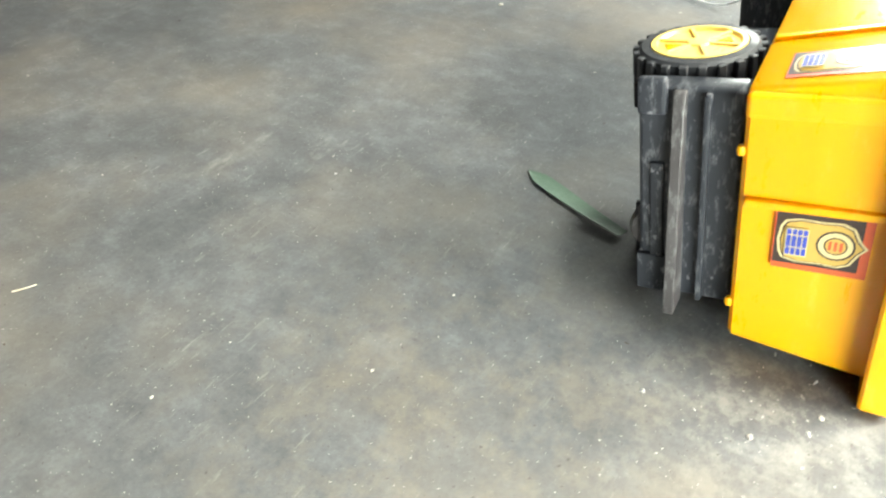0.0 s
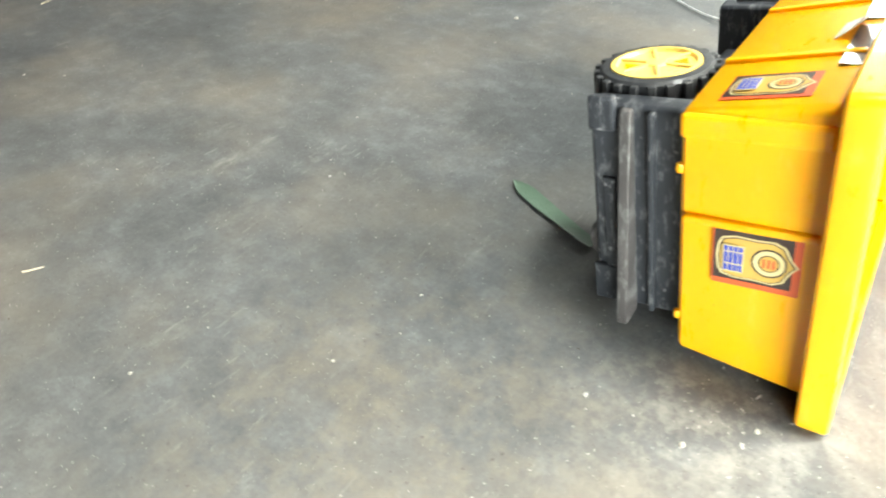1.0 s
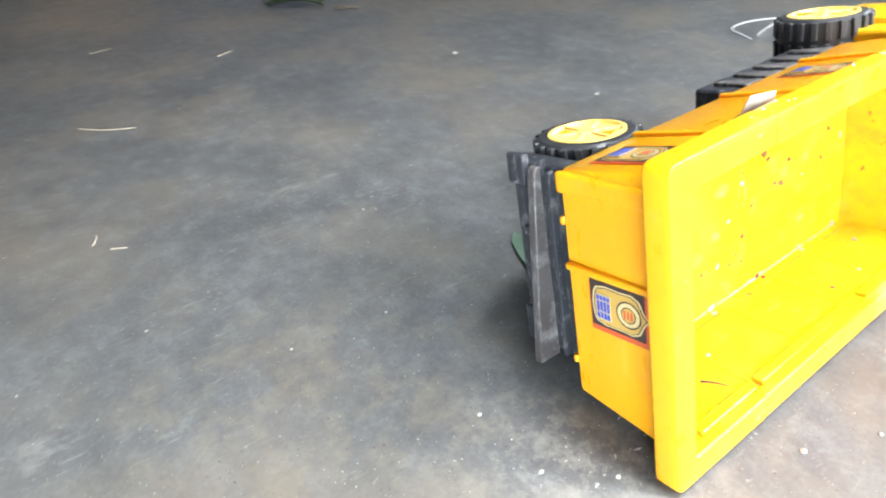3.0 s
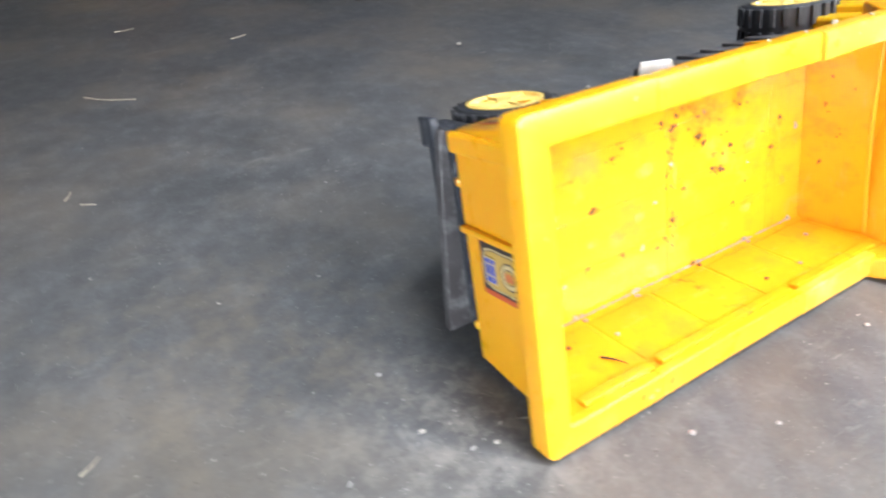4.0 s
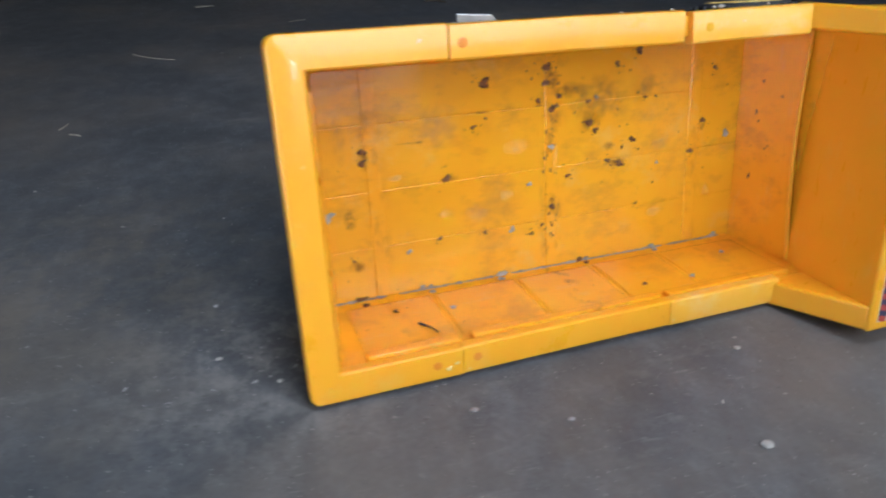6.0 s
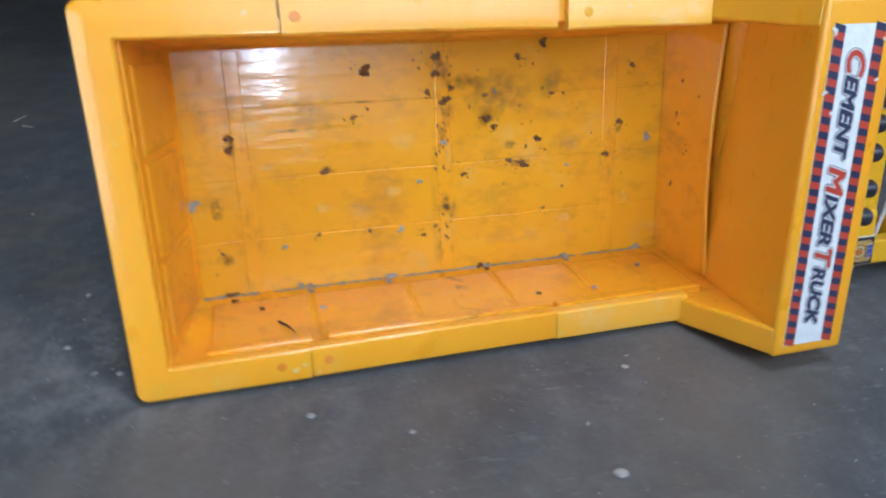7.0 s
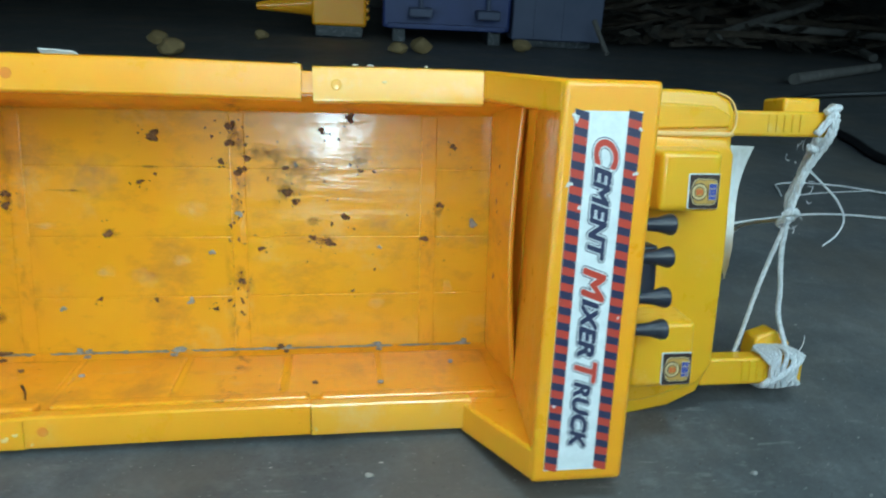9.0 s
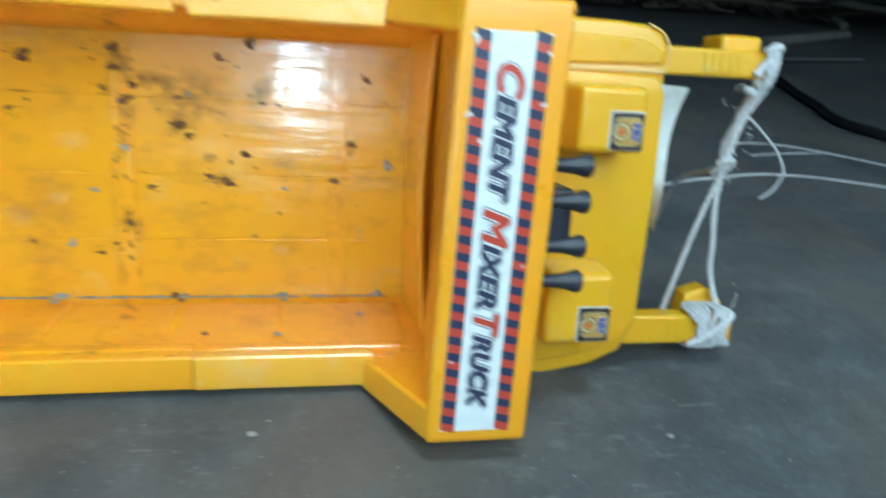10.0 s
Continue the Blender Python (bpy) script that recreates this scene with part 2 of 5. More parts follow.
def concrete():
    m = mat("concrete", (0.2, 0.2, 0.2), 0.6, spec=0.35)
    big = noise_node(m, 2.2, 8, 0.6)
    mid = noise_node(m, 12, 10, 0.72, (1, 0.75, 1))
    fine = noise_node(m, 240, 5, 0.65)
    a = ramp(m, big.outputs[0], [(0.30, (0.082, 0.087, 0.094)), (0.5, (0.102, 0.105, 0.111)), (0.70, (0.127, 0.128, 0.129))]).outputs[0]
    b = ramp(m, mid.outputs[0], [(0.28, bw(0.66)), (0.5, bw(0.95)), (0.74, bw(1.28))]).outputs[0]
    c = mix(m, 1.0, a, b, "MULTIPLY")
    c = mix(m, 1.0, c, ramp(m, fine.outputs[0], [(0.25, bw(0.84)), (0.75, bw(1.16))]).outputs[0], "MULTIPLY")
    blot = noise_node(m, 36, 7, 0.7, (1, 0.8, 1))
    c = mix(m, 1.0, c, ramp(m, blot.outputs[0], [(0.34, bw(0.80)), (0.52, bw(0.98)), (0.68, bw(1.28))]).outputs[0], "MULTIPLY")
    # pale scrapes and cement smears, dragged along one way
    gate = noise_node(m, 3.1, 3)
    gated = ramp(m, gate.outputs[0], [(0.42, bw(0)), (0.60, bw(1))]).outputs[0]
    for scale, stretch, lo, hi, amount in ((13, (1.0, 2.2, 1), 0.58, 0.76, 0.55), (46, (0.5, 3.0, 1), 0.60, 0.72, 0.65), (120, (0.7, 1.3, 1), 0.63, 0.70, 0.6)):
        s = noise_node(m, scale, 7, 0.7, stretch)
        f = mix(m, 1.0, ramp(m, s.outputs[0], [(lo, bw(0)), (hi, bw(amount))]).outputs[0], gated, "MULTIPLY")
        c = mix(m, f, c, (0.33, 0.325, 0.31))
    # dark damp patches
    wet = noise_node(m, 6.4, 6, 0.62)
    c = mix(m, ramp(m, wet.outputs[0], [(0.58, bw(0)), (0.72, bw(0.25))]).outputs[0], c, (0.075, 0.078, 0.085))
    # brown earth stains
    earth = noise_node(m, 4.3, 6, 0.6)
    c = mix(m, ramp(m, earth.outputs[0], [(0.46, bw(0)), (0.70, bw(0.6))]).outputs[0], c, (0.165, 0.140, 0.110))
    # cement powder spilled beside the rear end of the truck, and trodden earth before it
    tc = m.node_tree.nodes.new("ShaderNodeTexCoord")
    for at, reach, tone, amount in (((-0.035, 0.045, 0), 0.13, (0.33, 0.32, 0.30), 0.5), ((-0.17, 0.20, 0), 0.26, (0.19, 0.165, 0.13), 0.6)):
        d = m.node_tree.nodes.new("ShaderNodeVectorMath")
        d.operation = "DISTANCE"
        m.node_tree.links.new(tc.outputs["Object"], d.inputs[0])
        d.inputs[1].default_value = at
        near = ramp(m, d.outputs["Value"], [(0.0, bw(1)), (reach, bw(0))]).outputs[0]
        n = noise_node(m, 5.5 / reach, 8, 0.72)
        f = mix(m, 1.0, near, ramp(m, n.outputs[0], [(0.46, bw(0)), (0.62, bw(amount))]).outputs[0], "MULTIPLY")
        c = mix(m, f, c, tone)
    # pale and dark specks
    for scale, lo, tone in ((420, 0.70, (0.45, 0.44, 0.41)), (300, 0.69, (0.05, 0.045, 0.04))):
        s = noise_node(m, scale, 2, 0.5)
        c = mix(m, ramp(m, s.outputs[0], [(lo, bw(0)), (lo + 0.04, bw(0.7))]).outputs[0], c, tone)
    rg = ramp(m, mid.outputs[0], [(0.3, bw(0.50)), (0.7, bw(0.74))]).outputs[0]
    hgt = mix(m, 0.12, mid.outputs[0], fine.outputs[0])
    return finish(m, c, rg, hgt, 0.3, 0.004)


CONCRETE = concrete()


def earthy(name, lo, hi, scale=6.0, rough=0.85, bump=0.5):
    m = mat(name, lo, rough)
    n = noise_node(m, scale, 8, 0.65)
    return finish(m, ramp(m, n.outputs[0], [(0.3, lo), (0.7, hi)]).outputs[0], None, n.outputs[0], bump, 0.01)


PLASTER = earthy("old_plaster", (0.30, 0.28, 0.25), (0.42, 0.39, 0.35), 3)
# dark base colour for the added walls that enclose the shed
DARK_PLASTER = earthy("dark_plaster", (0.035, 0.033, 0.032), (0.07, 0.066, 0.06), 3)
ROOF = earthy("roof_sheet", (0.06, 0.055, 0.05), (0.11, 0.10, 0.09), 2)
CHIP = earthy("stone_chip", (0.36, 0.34, 0.31), (0.55, 0.53, 0.48), 80)
GREY_CHIP = earthy("grey_chip", (0.25, 0.25, 0.25), (0.45, 0.44, 0.43), 80)
STRAW = earthy("straw", (0.36, 0.32, 0.24), (0.52, 0.47, 0.38), 60)
LEAF = earthy("green_leaf", (0.075, 0.125, 0.085), (0.11, 0.17, 0.12), 40, 0.6, 0.2)
DEAD_LEAF = earthy("dark_leaf", (0.018, 0.03, 0.016), (0.045, 0.06, 0.03), 30, 0.5, 0.2)
ROCK = earthy("ochre_stone", (0.15, 0.11, 0.05), (0.26, 0.19, 0.08), 25)
BLUE_PLASTIC = earthy("blue_plastic", (0.018, 0.028, 0.12), (0.028, 0.042, 0.17), 8, 0.45, 0.1)
GREY_BLUE = earthy("greyblue_sheet", (0.06, 0.07, 0.13), (0.09, 0.10, 0.17), 6, 0.6, 0.1)
BARK = earthy("bark", (0.035, 0.025, 0.018), (0.09, 0.07, 0.05), 30)
PALE_WOOD = earthy("pale_wood", (0.10, 0.092, 0.085), (0.19, 0.175, 0.16), 25)
LITTER = earthy("litter", (0.02, 0.016, 0.012), (0.06, 0.05, 0.038), 18)


# ---- building helpers ----
def part(name, bm, material, parent=None, label="", smooth=True):
    me = bpy.data.meshes.new(name)
    bmesh.ops.recalc_face_normals(bm, faces=bm.faces)
    bm.to_mesh(me)
    bm.free()
    if smooth and "kept" not in me.attributes:
        me.shade_smooth()
        me.set_sharp_from_angle(angle=radians(35))
    elif smooth:
        me.attributes.remove(me.attributes["kept"])
    me.materials.append(material)
    ob = new(name, me)
    if parent:
        ob.parent = parent
    if label:
        ob["label"] = label
    return ob


def keep_flat(bm):
    """Broad faces of a bevelled solid stay flat, its rounded edges are smooth."""
    bm.faces.layers.int.new("kept")
    big = max(f.calc_area() for f in bm.faces)
    for f in bm.faces:
        f.smooth = f.calc_area() < 0.12 * big


def box(bm, x0, x1, y0, y1, z0, z1, bevel=0.0, seg=2, taper=None):
    """A box; taper moves the far-y end in by so much on x and z."""
    t = taper or (0, 0, 0, 0)
    co = [(x0, y0, z0), (x1, y0, z0), (x1, y0, z1), (x0, y0, z1),
          (x0 + t[0], y1, z0 + t[2]), (x1 - t[1], y1, z0 + t[2]), (x1 - t[1], y1, z1 - t[3]), (x0 + t[0], y1, z1 - t[3])]
    v = [bm.verts.new(c) for c in co]
    f = [bm.faces.new([v[i] for i in q]) for q in ((0, 1, 2, 3), (7, 6, 5, 4), (0, 4, 5, 1), (1, 5, 6, 2), (2, 6, 7, 3), (3, 7, 4, 0))]
    if bevel:
        ed = {e for q in f for e in q.edges}
        bmesh.ops.bevel(bm, geom=list(ed), offset=bevel, segments=seg, profile=0.6, affect="EDGES", clamp_overlap=True)
    return bm


def boxed(*a, **k):
    bm = box(bmesh.new(), *a, **k)
    if "bevel" in k or len(a) > 6:
        keep_flat(bm)
    return bm


def prism(poly, lo, hi, axis="z", bevel=0.0, seg=2):
    """poly in the two other axes (in the order x, y, z), drawn out from lo to hi."""
    bm = bmesh.new()

    def at(p, h):
        return {"z": (p[0], p[1], h), "y": (p[0], h, p[1]), "x": (h, p[0], p[1])}[axis]
    a = [bm.verts.new(at(p, lo)) for p in poly]
    b = [bm.verts.new(at(p, hi)) for p in poly]
    bm.faces.new(a), bm.faces.new(b[::-1])
    n = len(poly)
    for i in range(n):
        bm.faces.new((a[i], b[i], b[(i + 1) % n], a[(i + 1) % n]))
    if bevel:
        bmesh.ops.recalc_face_normals(bm, faces=bm.faces)
        ed = [e for e in bm.edges if e.calc_face_angle(0) > 0.5]
        bmesh.ops.bevel(bm, geom=ed, offset=bevel, segments=seg, profile=0.6, affect="EDGES", clamp_overlap=True)
        if len(poly) < 8:
            keep_flat(bm)
    return bm


def rrect(x0, x1, z0, z1, r, n=5):
    pts = []
    for cx, cz, a0 in ((x1 - r, z1 - r, 0), (x0 + r, z1 - r, 90), (x0 + r, z0 + r, 180), (x1 - r, z0 + r, 270)):
        for i in range(n):
            a = radians(a0 + 90 * i / (n - 1))
            pts.append((cx + r * math.cos(a), cz + r * math.sin(a)))
    return pts


def loft(bm, rings, closed=True, caps=(True, True)):
    vs = [[bm.verts.new(p) for p in r] for r in rings]
    n = len(vs[0])
    for a, b in zip(vs, vs[1:]):
        for i in range(n if closed else n - 1):
            bm.faces.new((a[i], a[(i + 1) % n], b[(i + 1) % n], b[i]))
    if caps[0]:
        bm.faces.new(vs[0][::-1])
    if caps[1]:
        bm.faces.new(vs[-1])
    return bm


def lathe(profile, centre, axis="z", n=32):
    """profile: (radius, height) pairs; closed on the axis at both ends."""
    bm = bmesh.new()
    rings = []
    for r, h in profile:
        ring = []
        for i in range(n):
            a = 2 * math.pi * i / n
            u, v = r * math.cos(a), r * math.sin(a)
            p = (u, v, h) if axis == "z" else (h, u, v) if axis == "x" else (u, h, v)
            ring.append((p[0] + centre[0], p[1] + centre[1], p[2] + centre[2]))
        rings.append(ring)
    return loft(bm, rings)


def smooth_path(pts, per=8):
    P = [Vector(p) for p in pts]
    P = [2 * P[0] - P[1]] + P + [2 * P[-1] - P[-2]]
    out = []
    for i in range(1, len(P) - 2):
        for k in range(per):
            t = k / per
            a, b, c, d = P[i - 1], P[i], P[i + 1], P[i + 2]
            out.append(0.5 * (2 * b + (c - a) * t + (2 * a - 5 * b + 4 * c - d) * t * t + (3 * b - a - 3 * c + d) * t ** 3))
    return out + [P[-2]]


def tube(pts, r, n=8, per=8, taper=1.0, wob=0.0, seed=0, smooth=True):
    rnd = random.Random(seed)
    path = smooth_path(pts, per) if smooth else [Vector(p) for p in pts]
    rings, up = [], Vector((0.3, 0.2, 0.93))
    m = len(path)
    for i, p in enumerate(path):
        d = (path[min(i + 1, m - 1)] - path[max(i - 1, 0)]).normalized()
        s = d.cross(up)
        s = s.normalized() if s.length > 1e-4 else Vector((1, 0, 0))
        u = s.cross(d)
        up = u
        rr = r * (1 + (taper - 1) * i / (m - 1)) * (1 + wob * rnd.uniform(-1, 1))
        rings.append([p + (s * math.cos(a) + u * math.sin(a)) * rr for a in (2 * math.pi * k / n for k in range(n))])
    return loft(bmesh.new(), rings)


def twisted(pts, r, turns, plies=2, seed=0, per=14):
    """A laid cord: one mesh for each of the strands that wind round the path."""
    path = smooth_path(pts, per)
    up = Vector((0.3, 0.2, 0.93))
    m = len(path)
    steps = []
    for i, p in enumerate(path):
        d = (path[min(i + 1, m - 1)] - path[max(i - 1, 0)]).normalized()
        s = d.cross(up).normalized()
        up = s.cross(d)
        steps.append((p, s, up))
    out = []
    for k in range(plies):
        line = []
        for i, (p, s, u) in enumerate(steps):
            a = 2 * math.pi * (turns * i / (m - 1) + k / plies)
            line.append(p + (s * math.cos(a) + u * math.sin(a)) * r * 0.42)
        out.append(tube(line, r * 0.68, 6, smooth=False, wob=0.10, seed=seed + k))
    return out


def blob(cx, cz, r, seed, y, thick, n=11, stretch=(1, 1)):
    """A thin ragged patch that lies on a plane of constant y, lower towards its edge."""
    rnd = random.Random(seed)
    n = n * 2 if n > 9 else n
    u, w = rnd.uniform(0, 6.28), rnd.uniform(0, 6.28)
    outer, inner = [], []
    for i in range(n):
        a = 2 * math.pi * i / n
        k = r * (0.85 + 0.22 * math.sin(2 * a + u) + 0.18 * math.sin(3 * a + w) + rnd.uniform(-0.22, 0.22))
        p, q = k * math.cos(a) * stretch[0], k * math.sin(a) * stretch[1]
        outer.append((cx + p, y + 0.0002, cz + q))
        inner.append((cx + 0.62 * p, y - thick, cz + 0.62 * q))
    return loft(bmesh.new(), [outer, inner])


def empty(name, m, label, category, group="", kind=""):
    ob = new(name)
    ob.empty_display_size = 0.05
    ob.matrix_world = m
    return tagged(ob, label, category, group, kind)


# ---- the place: concrete floor; shed walls and roof are added to shape the light ----
def slab(name, x0, x1, y0, y1, z0, z1, material, label, category):
    return tagged(part(name, boxed(x0, x1, y0, y1, z0, z1), material, smooth=False), label, category, kind="structure")


def ground():
    bm = bmesh.new()
    xs = sorted(set([-60, -25, -10, -5] + [-3 + 0.25 * i for i in range(29)] + [6, 10, 25, 60]))
    ys = sorted(set([-60, -25, -12, -7, -5, -3] + [-2 + 0.25 * i for i in range(29)] + [7, 12, 25, 60]))
    grid = [[bm.verts.new((x, y, 0.0)) for x in xs] for y in ys]
    for a, b in zip(grid, grid[1:]):
        for i in range(len(xs) - 1):
            bm.faces.new((a[i], a[i + 1], b[i + 1], b[i]))
    return tagged(part("floor", bm, CONCRETE), "worn grey concrete floor with scrapes, dust and stains", "floor", kind="structure")


ground()
slab("wall_north", -3.4, 3.5, 5.0, 5.2, 0, 2.9, DARK_PLASTER, "dark plaster wall added to close the back of the shed", "wall")
slab("wall_west", -3.6, -3.4, -0.95, 5.2, 0, 2.9, DARK_PLASTER, "unseen dark plaster side wall added to close the shed", "wall")
slab("partition", 3.3, 3.5, 1.4, 5.0, 0, 2.9, DARK_PLASTER, "unseen dark partition added to keep light off the heap", "wall")
slab("partition_2", 3.5, 4.8, 1.4, 1.6, 0, 2.9, DARK_PLASTER, "unseen dark partition added to keep light off the heap", "wall")
slab("wall_east", 4.6, 4.8, -0.95, 1.4, 0, 0.98, DARK_PLASTER, "unseen dark wall under the added side opening", "wall")
slab("wall_east_2", 4.6, 4.8, -0.95, 1.4, 1.92, 2.9, DARK_PLASTER, "unseen dark wall over the added side opening", "wall")
slab("wall_east_3", 4.6, 4.8, -0.95, -0.47, 0.98, 1.92, DARK_PLASTER, "unseen dark wall beside the added side opening", "wall")
slab("wall_east_4", 4.6, 4.8, 1.27, 1.4, 0.98, 1.92, DARK_PLASTER, "unseen dark wall beside the added side opening", "wall")
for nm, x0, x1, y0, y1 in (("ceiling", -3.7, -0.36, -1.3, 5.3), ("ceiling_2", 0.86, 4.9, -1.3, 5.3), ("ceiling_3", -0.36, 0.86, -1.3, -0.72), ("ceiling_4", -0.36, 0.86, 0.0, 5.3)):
    slab(nm, x0, x1, y0, y1, 2.9, 3.0, ROOF, "unseen dark sheet roof round an added roof opening", "ceiling")
slab("wall_south", -3.4, 4.6, -0.95, -0.75, 1.62, 2.9, DARK_PLASTER, "unseen dark beam over the added front openings", "wall")
slab("wall_south_2", -3.4, -1.65, -0.95, -0.75, 0, 1.62, DARK_PLASTER, "unseen dark wall beside the added gate opening", "wall")
slab("wall_south_3", 1.6, 4.6, -0.95, -0.75, 0, 1.62, DARK_PLASTER, "unseen dark front wall that blocks outside light", "wall")
slab("lintel", -1.65, -0.35, -0.95, -0.75, 0.60, 1.62, DARK_PLASTER, "unseen dark lintel that keeps the gate light low", "lintel")
slab("parapet", -0.35, 0.02, -0.95, -0.75, 0, 0.6, PLASTER, "unseen low parapet that limits the front light", "parapet")
slab("parapet_3", 0.02, 0.50, -0.95, -0.75, 0, 0.19, PLASTER, "unseen low sill under the slot for the far lamp", "parapet")
slab("parapet_2", 0.50, 1.6, -0.95, -0.75, 0, 0.46, PLASTER, "unseen low parapet that limits the front light", "parapet")


# ---- the toy truck, which lies on its side: x along its length, y from its open top to its underside, z across it ----
truck = empty("toy_truck", pose(0.002, 0.002, 0.002, -11.5, 0, 3.6),
              "large yellow plastic toy truck lying on its side on concrete", "toy truck")
MID = 0.1105


def bed():
    """The tray: a tapered shell, open towards -y, with panelled floor and walls and a flanged rim."""
    bm = bmesh.new()
    rings = [[(x, 0.0945, z) for x, z in rrect(0.0185, 0.3825, 0.0245, 0.1962, 0.006)],
             [(x, 0.092, z) for x, z in rrect(0.0165, 0.3845, 0.0228, 0.1978, 0.006)],
             [(x, 0.008, z) for x, z in rrect(0.0135, 0.3930, 0.0115, 0.2090, 0.006)],
             [(x, 0.004, z) for x, z in rrect(0.0135, 0.3935, 0.0115, 0.2090, 0.006)],
             [(x, 0.004, z) for x, z in rrect(0.0178, 0.3920, 0.0180, 0.2020, 0.004)],
             [(x, 0.079, z) for x, z in rrect(0.0285, 0.3850, 0.0252, 0.1955, 0.004)],
             [(x, 0.0835, z) for x, z in rrect(0.0315, 0.3830, 0.0282, 0.1930, 0.004)]]
    body = part("bed_shell", loft(bm, rings[:4], caps=(True, False)), YELLOW, truck, "tapered yellow plastic tray body")
    part("bed_lining", loft(bmesh.new(), rings[3:], caps=(False, True)), BED, body, "stained inside of the tray")
    # floor pads between the ribs
    for x0, x1 in ((0.0320, 0.0640), (0.0710, 0.2030), (0.2100, 0.3320), (0.3400, 0.3800)):
        for z0, z1 in ((0.0285, 0.0670), (0.0678, 0.1085), (0.1093, 0.1555), (0.1563, 0.1925)):
            part("floor_pad", boxed(x0, x1, 0.08305, 0.0838, z0, z1, 0.0010, 3), BED, body)
    for x0, x1 in ((0.0625, 0.0725), (0.2015, 0.2115), (0.3305, 0.3415)):
        part("floor_rib", boxed(x0, x1, 0.0825, 0.0838, 0.0290, 0.1925, 0.0011, 3), BED, body)
    # panels of the long side that lies on the ground: planes follow its slope
    for i, (x0, x1) in enumerate(((0.037, 0.101), (0.1045, 0.170), (0.1735, 0.236), (0.2395, 0.298), (0.3015, 0.376))):
        pb = bmesh.new()
        lip = 0.0005 + 0.0003 * (i % 2)
        rings = [[(x0, 0.013, 0.0182), (x1, 0.013, 0.0182), (x1, 0.076, 0.0245), (x0, 0.076, 0.0245)],
                 [(x0, 0.013, 0.0190 + lip * 0.5), (x1, 0.013, 0.0190 + lip * 0.5), (x1, 0.076, 0.0250 + lip * 0.5), (x0, 0.076, 0.0250 + lip * 0.5)],
                 [(x0 + 0.002, 0.016, 0.0193 + lip), (x1 - 0.002, 0.016, 0.0193 + lip), (x1 - 0.002, 0.074, 0.0252 + lip), (x0 + 0.002, 0.074, 0.0252 + lip)]]
        loft(pb, rings)
        part("side_panel", pb, BED, body, smooth=False)
    part("side_ledge", boxed(0.108, 0.255, 0.0048, 0.0140, 0.0165, 0.0232, 0.0020, 3), BED, body)
    part("side_ledge", boxed(0.262, 0.372, 0.0048, 0.0140, 0.0165, 0.0228, 0.0020, 3), BED, body)
    part("side_ledge", boxed(0.036, 0.100, 0.0048, 0.0140, 0.0165, 0.0226, 0.0020, 3), BED, body)
    # panels of the rear end, inside
    for z0, z1 in ((0.032, 0.078), (0.083, 0.135), (0.140, 0.188)):
        pb = bmesh.new()
        rings = [[(0.0192, 0.012, z0), (0.0192, 0.012, z1), (0.0278, 0.074, z1), (0.0278, 0.074, z0)],
                 [(0.0205, 0.012, z0), (0.0205, 0.012, z1), (0.0292, 0.074, z1), (0.0292, 0.074, z0)],
                 [(0.0213, 0.015, z0 + 0.002), (0.0213, 0.015, z1 - 0.002), (0.0298, 0.072, z1 - 0.002), (0.0298, 0.072, z0 + 0.002)]]
        loft(pb, rings)
        part("end_panel", pb, BED, body, smooth=False)
    # thin front wall whose free edge bellies out
    fb = bmesh.new()
    rows = []
    for j in range(13):
        z = 0.0215 + 0.01475 * j
        bow = 0.0050 * math.sin(math.pi * j / 12)
        line = []
        for k in range(7):
            f = k / 6
            line.append((0.3865 - bow * (1 - f) ** 1.2 - 0.0062 * f, 0.0235 + 0.0600 * f, z))
        rows.append(line + [(x + 0.0026, y, zz) for x, y, zz in reversed(line)])
    loft(fb, rows)
    part("front_wall", fb, BED, body, "thin wall with a bowed free edge")
    edge = [(0.3873 - 0.0050 * math.sin(math.pi * j / 12), 0.0235, 0.0215 + 0.01475 * j) for j in range(13)]
    part("wall_edge", tube(edge, 0.0015, 8, 3), YELLOW, body, "rounded free edge")
    # outside of the rear end: raised band, steps and small lugs
    part("end_band", boxed(0.0110, 0.0165, 0.017, 0.0915, 0.1285, 0.1335, 0.0018), YELLOW, body)
    part("end_lip", boxed(0.0118, 0.0175, 0.016, 0.0945, 0.1830, 0.1975, 0.003), YELLOW, body)
    for z in (0.052, 0.161):
        part("lug", lathe([(0.0005, 0), (0.0022, 0.0005), (0.0028, 0.003), (0.002, 0.006), (0.0005, 0.0065)], (0.0185, 0.0955, z - 0.003), "z", 12), YELLOW, body)
    # ribs over the long side that faces up
    for x in (0.088, 0.190, 0.305):
        part("side_rib", prism([(0.018, 0.2060), (0.018, 0.2100), (0.093, 0.2005), (0.093, 0.1970)], x, x + 0.006, "x", 0.0012), YELLOW, body)
    return body


RIM = [(0.0202, 0.004), (0.0199, -0.0028), (0.0187, -0.0040), (0.0030, -0.0040), (0.0008, -0.0032), (0.0, -0.0010),
       (0.0006, 0.0130), (0.0020, 0.0148), (0.0040, 0.0148), (0.0040, 0.0045)]  # how far in from the outer edge, and depth


def rim(path, name, material=None):
    """A straight stretch of the rim: a rounded channel swept along a path in x, z; the tray lies to the left of the way."""
    P = [Vector(p) for p in path]
    rings = []
    for i, p in enumerate(P):
        a = (P[min(i + 1, len(P) - 1)] - P[max(i - 1, 0)]).normalized()
        rings.append([(p.x - a.y * o, y, p.y + a.x * o) for o, y in RIM])
    return part(name, loft(bmesh.new(), rings), material or YELLOW, truck)


